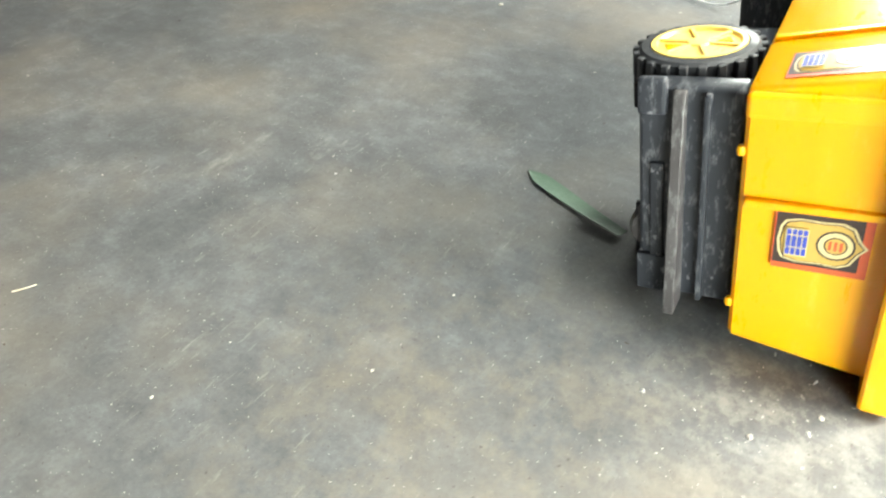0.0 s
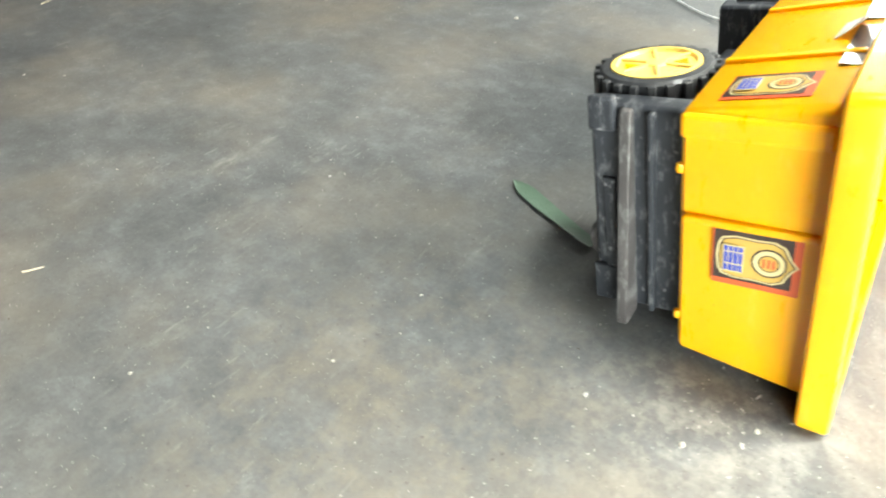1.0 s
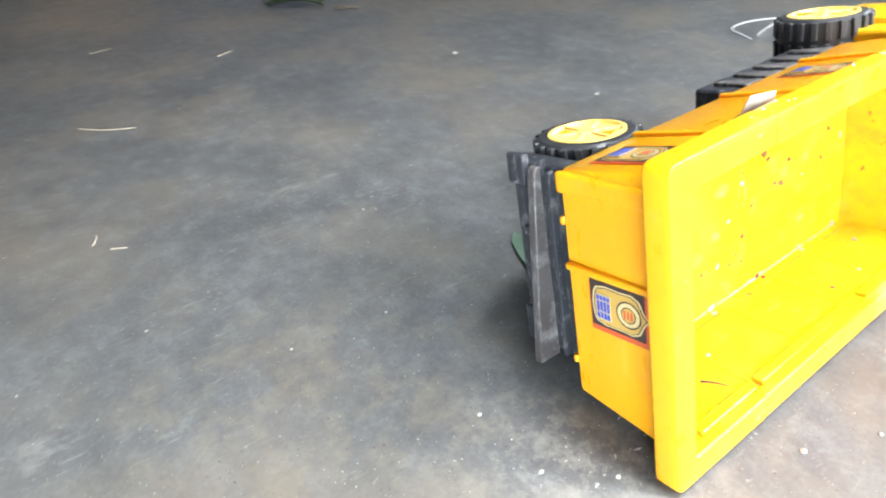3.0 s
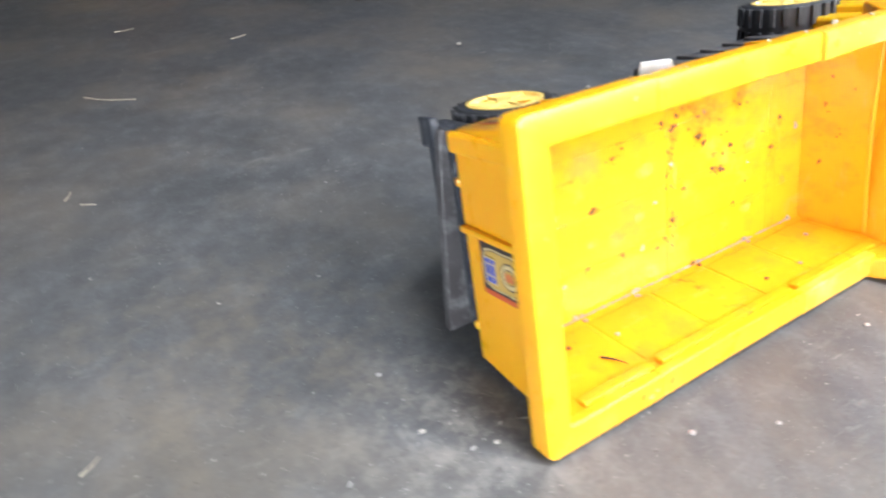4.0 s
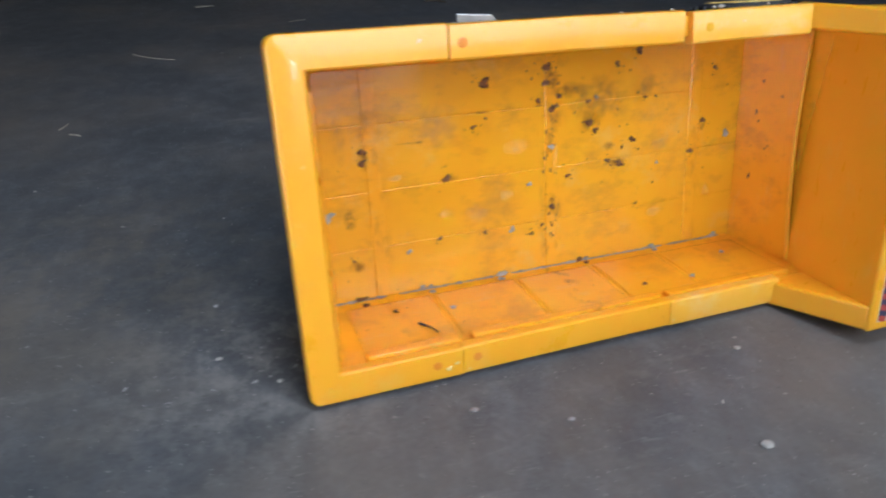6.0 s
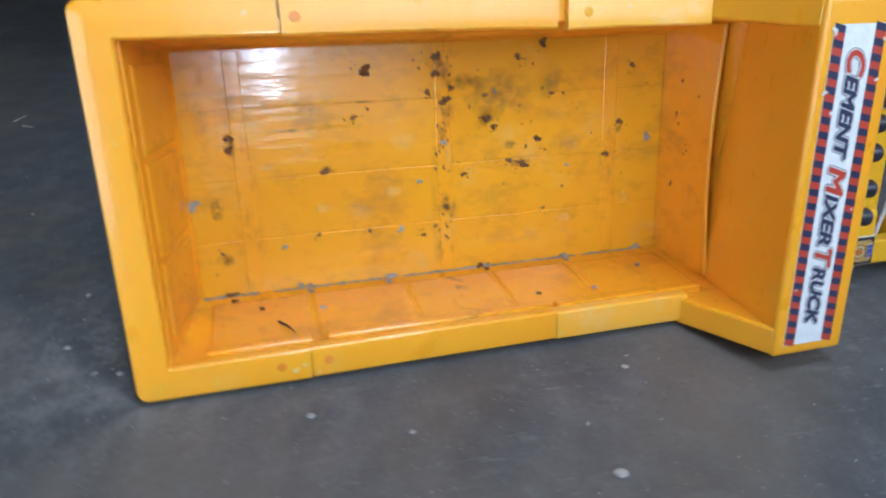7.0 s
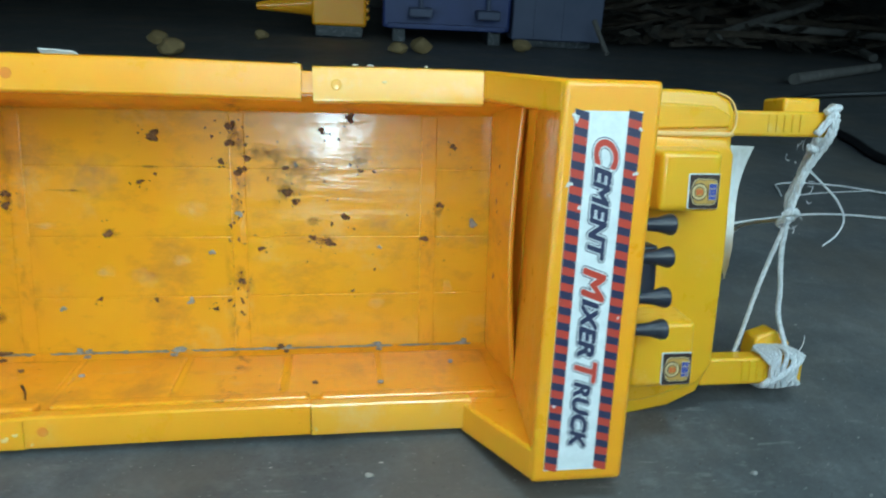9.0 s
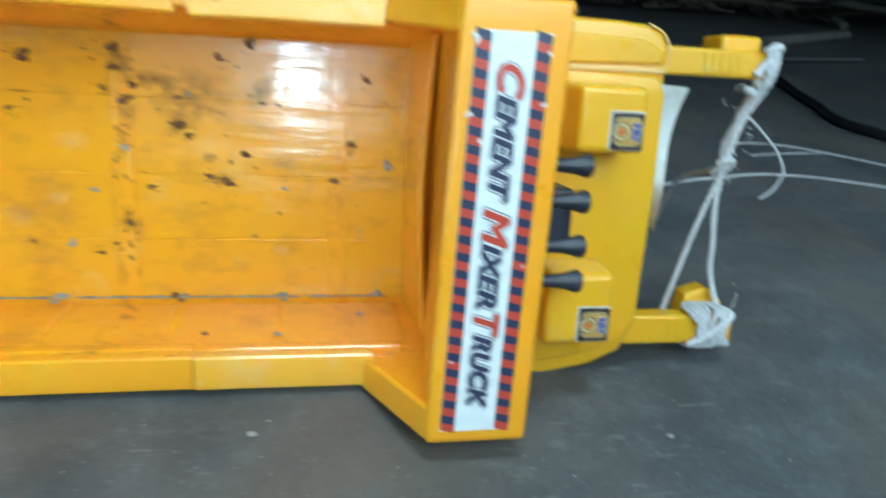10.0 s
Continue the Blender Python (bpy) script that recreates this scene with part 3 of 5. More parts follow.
def rim_end(x0, z0, z1, x1, r=0.007):
    """The end stretch, round both corners."""
    rings = [[(x1, y, z1 - d) for d, y in RIM]]
    for cz, sign, a0 in ((z1, -1, 90), (z0, 1, 180)):
        for i in range(7):
            a = radians(a0 + 15 * i)
            ring = []
            for d, y in RIM:
                rr = max(r - d, 0.0012)
                ring.append((x0 + d + rr + rr * math.cos(a), y, cz + sign * (d + rr) + rr * math.sin(a)))
            rings.append(ring)
    rings.append([(x1, y, z0 + d) for d, y in RIM])
    return part("rim_end", loft(bmesh.new(), rings), YELLOW, truck)


TOP = 0.2205
rim_end(-0.0035, 0.0, TOP, 0.0967)
rim([(0.0972, 0.0006), (0.18, 0.0014), (0.2565, 0.0018)], "rim_side")
rim([(0.2572, 0.0012), (0.30, 0.0014), (0.3540, 0.0014)], "rim_side", PALE_RIM)
rim([(0.2545, TOP - 0.0016), (0.18, TOP - 0.0006), (0.0978, TOP - 0.0006)], "rim_side")
rim([(0.3560, TOP - 0.0022), (0.30, TOP - 0.002), (0.2605, TOP - 0.0026)], "rim_side", PALE_RIM)
bed_body = bed()
part("rim_joint", boxed(0.2535, 0.2615, 0.0005, 0.012, 0.2025, TOP - 0.0052, 0.001), YELLOW, truck, "recessed joint between two stretches of rim")
for x, z in ((0.1055, 0.2095), (0.1070, 0.0115), (0.0790, 0.0108), (0.0095, 0.0088), (0.2735, 0.2080)):
    part("rivet", lathe([(0.0004, 0.0), (0.0027, 0.0001), (0.0031, 0.0004), (0.0031, 0.0014)], (x, -0.0043, z), "y", 14), PLUG if z > 0.01 and x < 0.2 else YELLOW, truck, "round moulded plug")


def sheared(bm, k=0.036):
    for v in bm.verts:
        v.co.x += (v.co.z - MID) * k
    return bm


def bars_sticker(parent, m, w, h, style="shield"):
    """A flat printed label: local x along its length, y up, z out of it; thin layers."""
    base = part("sticker", prism(rrect(-w / 2, w / 2, -h / 2, h / 2, 0.0008, 3), 0, 0.0003, "z"), ORANGE if style == "shield" else PAPER, parent, "printed label with a gold shield and blue bars")
    base.matrix_local = m
    lay = 0.0003

    def layer(name, poly, mt):
        nonlocal lay
        part(name, prism(poly, lay - 0.0002, lay + 0.00012, "z"), mt, base, smooth=False)
        lay += 0.00013
    e = (0.05 if style == "shield" else 0.025) * w
    layer("print_field", rrect(-w / 2 + e * 0.3, w / 2 - e * 1.9, -h / 2 + e * 1.6, h / 2 - e * 0.4, 0.0006, 3), BROWN)
    sh = [(-0.40, -0.20), (-0.36, -0.30), (-0.22, -0.345), (0.0, -0.33), (0.18, -0.345), (0.29, -0.28), (0.36, -0.10), (0.43, 0.0), (0.36, 0.10), (0.29, 0.28), (0.18, 0.345), (0.0, 0.33), (-0.22, 0.345), (-0.36, 0.30), (-0.40, 0.20), (-0.42, 0.0)]
    for k, mt in ((1.10, PALE_GOLD), (1.03, BROWN), (0.99, GOLD)):
        layer("print_shield", [((x + 0.02) * w * k - 0.02 * w, (y + 0.02) * h * k) for x, y in sh], mt)
    for k, mt in ((0.25, BROWN), (0.22, PALE_GOLD), (0.15, BROWN), (0.13, GOLD)):
        layer("print_emblem", [(0.15 * w + k * h * math.cos(a), k * h * math.sin(a) + 0.02 * h) for a in (i * math.pi / 9 for i in range(18))], mt)
    for i in range(3):
        layer("print_bar", [(0.15 * w + (i - 1) * 0.07 * h + u * 0.02 * h, v * 0.075 * h + 0.02 * h) for u, v in ((-1, -1), (1, -1), (1, 1), (-1, 1))], ORANGE)
    layer("print_panel", rrect(-0.37 * w, -0.13 * w, -0.23 * h, 0.25 * h, 0.0005, 3), PALE_GOLD)
    for i in range(4):
        x = -0.335 * w + i * 0.057 * w
        for lo, hi in ((-0.21, -0.09), (-0.07, 0.12), (0.14, 0.23)):
            layer("print_bar", [(x - 0.023 * w, lo * h), (x + 0.023 * w, lo * h), (x + 0.023 * w, hi * h), (x - 0.023 * w, hi * h)], BLUE)
            lay -= 0.00013
    return base


# visor over the cab, with its two gussets and the lettered strip
part("visor", sheared(boxed(0.3795, 0.4315, -0.065, 0.045, -0.0025, 0.2115, 0.0035, 3, (0.0135, 0, 0, 0))), YELLOW, truck, "broad upright board over the cab")
visor = truck.children[-1]
for z0, z1, rise in ((-0.0012, 0.0168, 0.0014), (0.1945, 0.2111, 0.0070)):
    gb = sheared(prism([(0.3525, -0.0030), (0.3800, -0.0635), (0.3900, -0.0635), (0.3960, 0.05), (0.3545, 0.014)], z0, z1, "z", 0.002))
    for v in gb.verts:  # flush with the rim where it starts
        v.co.z += rise * min(1, max(0, (v.co.y + 0.0635) / 0.060))
    part("visor_gusset", gb, YELLOW, truck)


def strip():
    """White strip with hazard borders and lettering that runs down it."""
    y = -0.0653
    z0, z1 = 0.0050, 0.1962
    bm = sheared(prism([(0.3865, z0), (0.4215, z0), (0.4215, z1), (0.3865, z1)], y - 0.0002, y + 0.0003, "y"))
    base = part("sign_strip", bm, WHITE, visor, "white strip with red and navy hazard borders")
    n = 23
    for x0, x1 in ((0.3866, 0.3938), (0.4142, 0.4214)):
        for i in range(n):
            a, b = z0 + (z1 - z0) * i / n, z0 + (z1 - z0) * (i + 1) / n
            c = (a + b) / 2
            for lo, hi, mt in ((a, c, RED), (c, b, NAVY)):
                poly = [(x0, lo + 0.0009), (x1, lo - 0.0009), (x1, hi - 0.0009), (x0, hi + 0.0009)]
                part("hazard_bar", sheared(prism(poly, y - 0.0004, y, "y")), mt, base, smooth=False)
    # scuffed places where the print has flaked off
    for i, (x, z, r0) in enumerate(((0.3874, 0.1925, 2.6), (0.3868, 0.1600, 1.9), (0.3930, 0.1480, 1.5), (0.4206, 0.1655, 1.7), (0.4210, 0.1875, 1.3), (0.3890, 0.0420, 1.2), (0.4195, 0.0900, 1.0))):
        part("torn_patch", sheared(blob(x, z, r0 * 0.001, 800 + i, y - 0.0003, 0.0003, 11)), PAPER, base, smooth=False)
    turn = Matrix(((0, 1, 0, 0), (0, 0, -1, 0), (-1, 0, 0, 0), (0, 0, 0, 1)))  # letters run towards -z, their tops point to +x

    def glyphs(text, size, bold):
        """Letters thickened by so much all round: the outline laid down again in a small circle."""
        cu = bpy.data.curves.new("lettering", "FONT")
        cu.body, cu.size, cu.shear, cu.extrude = text, size, 0.3, 0.00004
        tmp = new("lettering_curve", cu)
        bpy.context.view_layer.update()
        one = bpy.data.meshes.new_from_object(tmp.evaluated_get(bpy.context.evaluated_depsgraph_get()))
        bpy.data.objects.remove(tmp)
        bm = bmesh.new()
        for k in range(10):
            old = len(bm.verts)
            bm.from_mesh(one)
            bm.verts.ensure_lookup_table()
            a = 2 * math.pi * k / 10
            for v in bm.verts[old:]:
                v.co += Vector((bold * math.cos(a), bold * math.sin(a), 0.000003 * k))
        me = bpy.data.meshes.new("lettering")
        bm.to_mesh(me)
        bm.free()
        bpy.data.meshes.remove(one)
        return me

    def put(me, mt, lift, x, z, stretch, left):
        me.transform(Matrix.Translation((x, y - lift, z)) @ turn @ Matrix.Diagonal((stretch, 1, 1, 1)) @ Matrix.Translation((-left, 0, 0)))
        for v in me.vertices:
            v.co.x += (v.co.z - MID) * 0.036
        me.materials.clear()
        me.materials.append(mt)
        ob = new("lettering", me)
        ob.parent = base

    big, small, fill = 0.0170, 0.0124, 0.00062
    for first, rest, z, end in (("C", "EMENT", 0.1825, 0.1205), ("M", "IXER", 0.1175, 0.0690), ("T", "RUCK", 0.0665, 0.0175)):
        spans = []
        for txt, size in ((first, big), (rest, small)):
            me = glyphs(txt, size, fill)
            xs = [v.co.x for v in me.vertices]
            spans.append((min(xs), max(xs)))
            bpy.data.meshes.remove(me)
        w1, w2 = (b - a for a, b in spans)
        k = (z - end) / (0.86 * w1 + w2)
        for bold, mt1, mt2, lift in ((0.00165, NAVY, NAVY, 0.00040), (0.00118, WHITE, WHITE, 0.00055), (fill, RED, NAVY, 0.0007)):
            put(glyphs(first, big, bold), mt1, lift, 0.3985, z, k, spans[0][0])
            put(glyphs(rest, small, bold), mt2, lift, 0.3993, z - k * 0.86 * w1, k, spans[1][0])


strip()

# cab behind the visor: a rounded hood with a raised middle, lamps, horns and mirror arms
front = [(0.425, -0.0035), (0.462, -0.0015), (0.492, 0.0040), (0.512, 0.0130), (0.5185, 0.028), (0.5200, 0.055), (0.5205, 0.11), (0.5205, 0.165), (0.5205, 0.188), (0.5210, 0.1985), (0.5170, 0.2065), (0.5070, 0.2105), (0.488, 0.2118), (0.425, 0.2125)]
cab = part("cab", prism(front, 0.012, 0.135, "y", 0.004, 3), CAB, truck, "rounded yellow plastic cab")
part("cab_roof", prism([(0.425, 0.010), (0.470, 0.012), (0.508, 0.022), (0.5165, 0.035), (0.5185, 0.11), (0.5180, 0.172), (0.513, 0.1830), (0.425, 0.1850)], 0.0045, 0.0135, "y", 0.003, 3), CAB, cab)
part("cab_edge", prism([(0.425, 0.1860), (0.5165, 0.1890), (0.5165, 0.1965), (0.505, 0.2020), (0.425, 0.2055)], 0.0095, 0.014, "y", 0.0015), CAB, cab)
part("cab_seam", boxed(0.4330, 0.5160, 0.0036, 0.0060, 0.1835, 0.1862, 0.0010), WORN, cab, "pale worn edge line")
part("worn_edge", tube([(0.5165, 0.0090, 0.1850), (0.5205, 0.0110, 0.1900), (0.5205, 0.0115, 0.1985), (0.5160, 0.0120, 0.2065), (0.5070, 0.0120, 0.2105)], 0.0007, 8), WORN, cab, "pale worn corner")
part("fender", boxed(0.448, 0.500, 0.080, 0.118, 0.190, 0.2075, 0.004), CAB, cab)
part("cab_back", boxed(0.3960, 0.4270, 0.0440, 0.1000, 0.012, 0.2065, 0.004), CAB, cab)
for x0, x1, z0, z1 in ((0.4565, 0.4935, 0.1410, 0.1755), (0.4480, 0.4862, 0.0335, 0.0740)):
    lamp = part("roof_lamp", boxed(x0, x1, -0.025, 0.006, z0, z1, 0.0036, 3, (-0.003, -0.002, -0.002, -0.002)), CAB, cab, "square box lamp")
    sx, sz = 0.0192, 0.0205
    bars_sticker(lamp, Matrix.Translation((x1 - 0.0108, -0.0252, z0 + 0.0118)) @ Matrix(((-1, 0, 0, 0), (0, 0, -1, 0), (0, -1, 0, 0), (0, 0, 0, 1))), sx, sz, "lamp")
for z in (0.1357, 0.1173, 0.0940, 0.0752):
    part("horn", lathe([(0.0004, 0.0), (0.0052, 0.001), (0.0054, 0.0005), (0.0060, 0.0), (0.0061, -0.002), (0.0042, -0.008), (0.0034, -0.016), (0.0034, -0.026), (0.0003, -0.0262)], (0.4575, -0.0405, z), "x", 18), HORN, cab, "dark grey trumpet horn")
part("horn_bracket", boxed(0.4330, 0.4530, -0.036, 0.006, 0.0885, 0.1230, 0.002), HORN, cab, "dark grey plastic bracket")
part("horn_bracket", boxed(0.4330, 0.4470, -0.042, -0.034, 0.0920, 0.1190, 0.0015), HORN, cab)
for z0, z1, out in ((0.1840, 0.2000, 1), (0.0160, 0.0350, -1)):
    arm = part("mirror_arm", boxed(0.5150, 0.5905, 0.0150, 0.0300, z0, z1, 0.0018), CAB, truck, "yellow bracket arm")
    for i in range(5):
        part("arm_notch", boxed(0.545 + 0.0055 * i, 0.548 + 0.0055 * i, 0.0142, 0.0156, z0 + 0.003, z1 - 0.002, 0.0005), CAB, arm)
part("mirror", boxed(0.5610, 0.5870, 0.0240, 0.0480, 0.1960, 0.2090, 0.0025), CAB, truck, "small yellow mirror block")
part("mirror", prism([(0.577 + 0.0155 * math.cos(radians(60 * i + 20)), 0.0345 + 0.0145 * math.sin(radians(60 * i + 20))) for i in range(6)], 0.0320, 0.0480, "y", 0.002), CAB, truck, "six-sided yellow mirror housing")

# paper flaps
pp = bmesh.new()
row = [[(0.5190 + 0.001 * i, 0.014 + 0.010 * math.sin(i * 0.35), 0.1780 - 0.011 * i) for i in range(9)],
       [(0.5430 - 0.0021 * i, 0.020 + 0.008 * math.sin(i * 0.5 + 0.5), 0.1772 - 0.0095 * i) for i in range(9)]]
loft(pp, [[a, b, (b[0], b[1] + 0.0005, b[2]), (a[0], a[1] + 0.0005, a[2])] for a, b in zip(*row)])
part("windscreen_paper", pp, PAPER, truck, "torn white paper stuck on the windscreen")
pp = bmesh.new()
loft(pp, [[(0.118 + 0.0, 0.040, 0.2040), (0.150, 0.038, 0.2040), (0.150, 0.038, 0.2045), (0.118, 0.040, 0.2045)],
          [(0.116, 0.030, 0.2120), (0.149, 0.027, 0.2095), (0.149, 0.027, 0.2100), (0.116, 0.030, 0.2125)],
          [(0.112, 0.021, 0.2240), (0.132, 0.016, 0.2225), (0.132, 0.0165, 0.2230), (0.112, 0.0215, 0.2245)]])
part("loose_label", pp, PAPER, truck, "peeling white label that stands up")

# labels: rear end, and along the side that faces up
bars_sticker(bed_body, Matrix.Translation((0.0141, 0.0490, 0.1085)) @ Matrix(((0, 0, -1, 0), (-1, 0, 0, 0), (0, 1, 0, 0), (0, 0, 0, 1))), 0.0490, 0.0395)
side = Matrix(((0, 1, 0, 0), (-1, 0, 0, 0), (0, 0, 1, 0), (0, 0, 0, 1)))
for x in (0.0460, 0.2640):
    bars_sticker(bed_body, Matrix.Translation((x, 0.0560, 0.2030)) @ Matrix.Rotation(radians(-7.6), 4, "X") @ side, 0.0460, 0.0360)
for x0, x1 in ((0.070, 0.136), (0.150, 0.300)):
    part("dark_label", boxed(x0, x1, 0.0175, 0.0285, 0.2060, 0.2083), BROWN, bed_body, "dark brown printed strip", smooth=False)


# chassis and wheels
def chassis():
    ch = part("chassis", boxed(0.050, 0.470, 0.0950, 0.1300, 0.0620, 0.1600, 0.003), DARK, truck, "dark grey plastic underbody")
    part("rear_plate", boxed(0.0330, 0.0510, 0.0965, 0.1580, 0.0385, 0.1905, 0.003), DARK, ch, "scuffed dark grey end plate")
    part("rear_recess", boxed(0.0305, 0.0335, 0.1420, 0.1500, 0.0680, 0.1400, 0.001), DARK, ch)
    fin = prism([(0.0335, 0.0345), (0.0130, 0.0345), (0.0205, 0.12), (0.0270, 0.1840), (0.0290, 0.1890), (0.0335, 0.1890)], 0.1290, 0.1365, "y", 0.0012)
    part("rear_fin", fin, DUSTY, ch, "dusty pale grey upright fin")
    part("rear_fin", boxed(0.0270, 0.0335, 0.1150, 0.1185, 0.0400, 0.1880, 0.001), DARK, ch)
    part("boss", lathe([(0.0004, 0.0), (0.010, 0.0006), (0.0165, 0.003), (0.0190, 0.007), (0.0190, 0.014), (0.0004, 0.0142)], (0.0350, 0.1480, 0.0840), "x", 24), DUSTY, ch, "rounded grey boss at the edge of the end plate")
    part("corner_block", boxed(0.0275, 0.0345, 0.1400, 0.1572, 0.1740, 0.1965, 0.0022), DARK, ch, "dark block at the upper corner of the end plate")
    part("rear_block", boxed(0.0295, 0.0345, 0.1385, 0.1590, 0.0400, 0.0700, 0.0015), DARK, ch, "dark block low on the end plate")
    part("axle", lathe([(0.0003, 0.04), (0.003, 0.04), (0.003, 0.19), (0.0003, 0.19)], (0.0925, 0.1365, 0), "z", 10), DARK, ch)
    part("axle", lathe([(0.0003, 0.04), (0.003, 0.04), (0.003, 0.21), (0.0003, 0.21)], (0.4130, 0.1260, 0), "z", 10), DARK, ch)
    tank = part("side_tank", boxed(0.2230, 0.3880, 0.0960, 0.1365, 0.1540, 0.1935, 0.003), DARK, ch, "dark grey ribbed side tank")
    for i in range(5):
        x = 0.236 + 0.029 * i
        part("tank_rib", prism([(x, 0.0965), (x + 0.023, 0.0965), (x + 0.006, 0.1260), (x, 0.1270)], 0.1925, 0.1965, "z", 0.001), DUSTY, tank)


def wheel(x, y, z, outward, R=0.0400, hub_r=0.0290, w=0.040):
    """A toy wheel on an axle along z; outward: the side on which the hub cap shows."""
    s = outward
    wh = empty("wheel", Matrix.Translation((x, y, z)), "", "")
    wh.parent = truck
    wh["label"] = "black ribbed toy tyre on a pale yellow hub"
    prof = [(hub_r - 0.004, -w), (R - 0.006, -w), (R - 0.0028, -w + 0.002), (R - 0.002, -w / 2), (R - 0.0028, -0.002), (R - 0.005, 0.0), (hub_r + 0.001, 0.0005), (hub_r, -0.0015), (hub_r, -0.004)]
    part("tyre", lathe([(r0, h * s) for r0, h in prof], (0, 0, 0), "z", 40), TYRE, wh)
    block = bmesh.new()
    box(block, R - 0.0045, R + 0.0004, -0.0026, 0.0026, -0.0175, -0.0012, 0.0006, 1)
    box(block, R - 0.0045, R + 0.0002, -0.0024, 0.0024, -w + 0.0012, -0.0215, 0.0006, 1)
    if s < 0:
        for v in block.verts:
            v.co.z = -v.co.z
        bmesh.ops.reverse_faces(block, faces=block.faces)
    first = part("tread_block", block, TYRE, wh, smooth=False)
    for i in range(1, 22):
        o = new("tread_block", first.data)
        o.parent = wh
        o.matrix_local = Matrix.Rotation(2 * math.pi * i / 22, 4, "Z")
    hub = part("hub", lathe([(r0, h * s) for r0, h in ((0.0004, -0.006), (hub_r, -0.006), (hub_r, 0.001), (hub_r - 0.003, 0.0012), (hub_r - 0.0042, -0.0012), (0.0075, -0.0004), (0.0065, 0.0010), (0.0004, 0.0012))], (0, 0, 0), "z", 40), HUB, wh, "pale yellow hub with six spokes")
    for i in range(6):
        a = math.pi * i / 3 + 0.4
        sp = boxed(0.006, hub_r - 0.0035, -0.0013, 0.0013, min(-0.001 * s, 0.0009 * s), max(-0.001 * s, 0.0009 * s), 0.0004, 1)
        bmesh.ops.rotate(sp, verts=sp.verts, matrix=Matrix.Rotation(a, 3, "Z"))
        part("spoke", sp, HUB, hub)
        if i % 3 == 1:
            # no cut is made: the hole's shade is put into an orange inlay
            b = a + math.pi / 6
            hole = prism([(0.0100 * math.cos(b), 0.0100 * math.sin(b)), (0.0205 * math.cos(b - 0.24), 0.0205 * math.sin(b - 0.24)), (0.0205 * math.cos(b + 0.24), 0.0205 * math.sin(b + 0.24))], min(-0.0012 * s, -0.0002 * s), max(-0.0012 * s, -0.0002 * s), "z")
            part("hub_hole", hole, BED, hub, "flat orange inlay standing for a shaded hole in the hub")
    return wh


chassis()
wheel(0.0915, 0.1370, 0.1956, 1)
wheel(0.4130, 0.1260, 0.2185, 1, 0.0420, 0.0310)
wheel(0.0925, 0.1365, 0.0360, -1)
wheel(0.4130, 0.1260, 0.0360, -1, 0.0420, 0.0310)


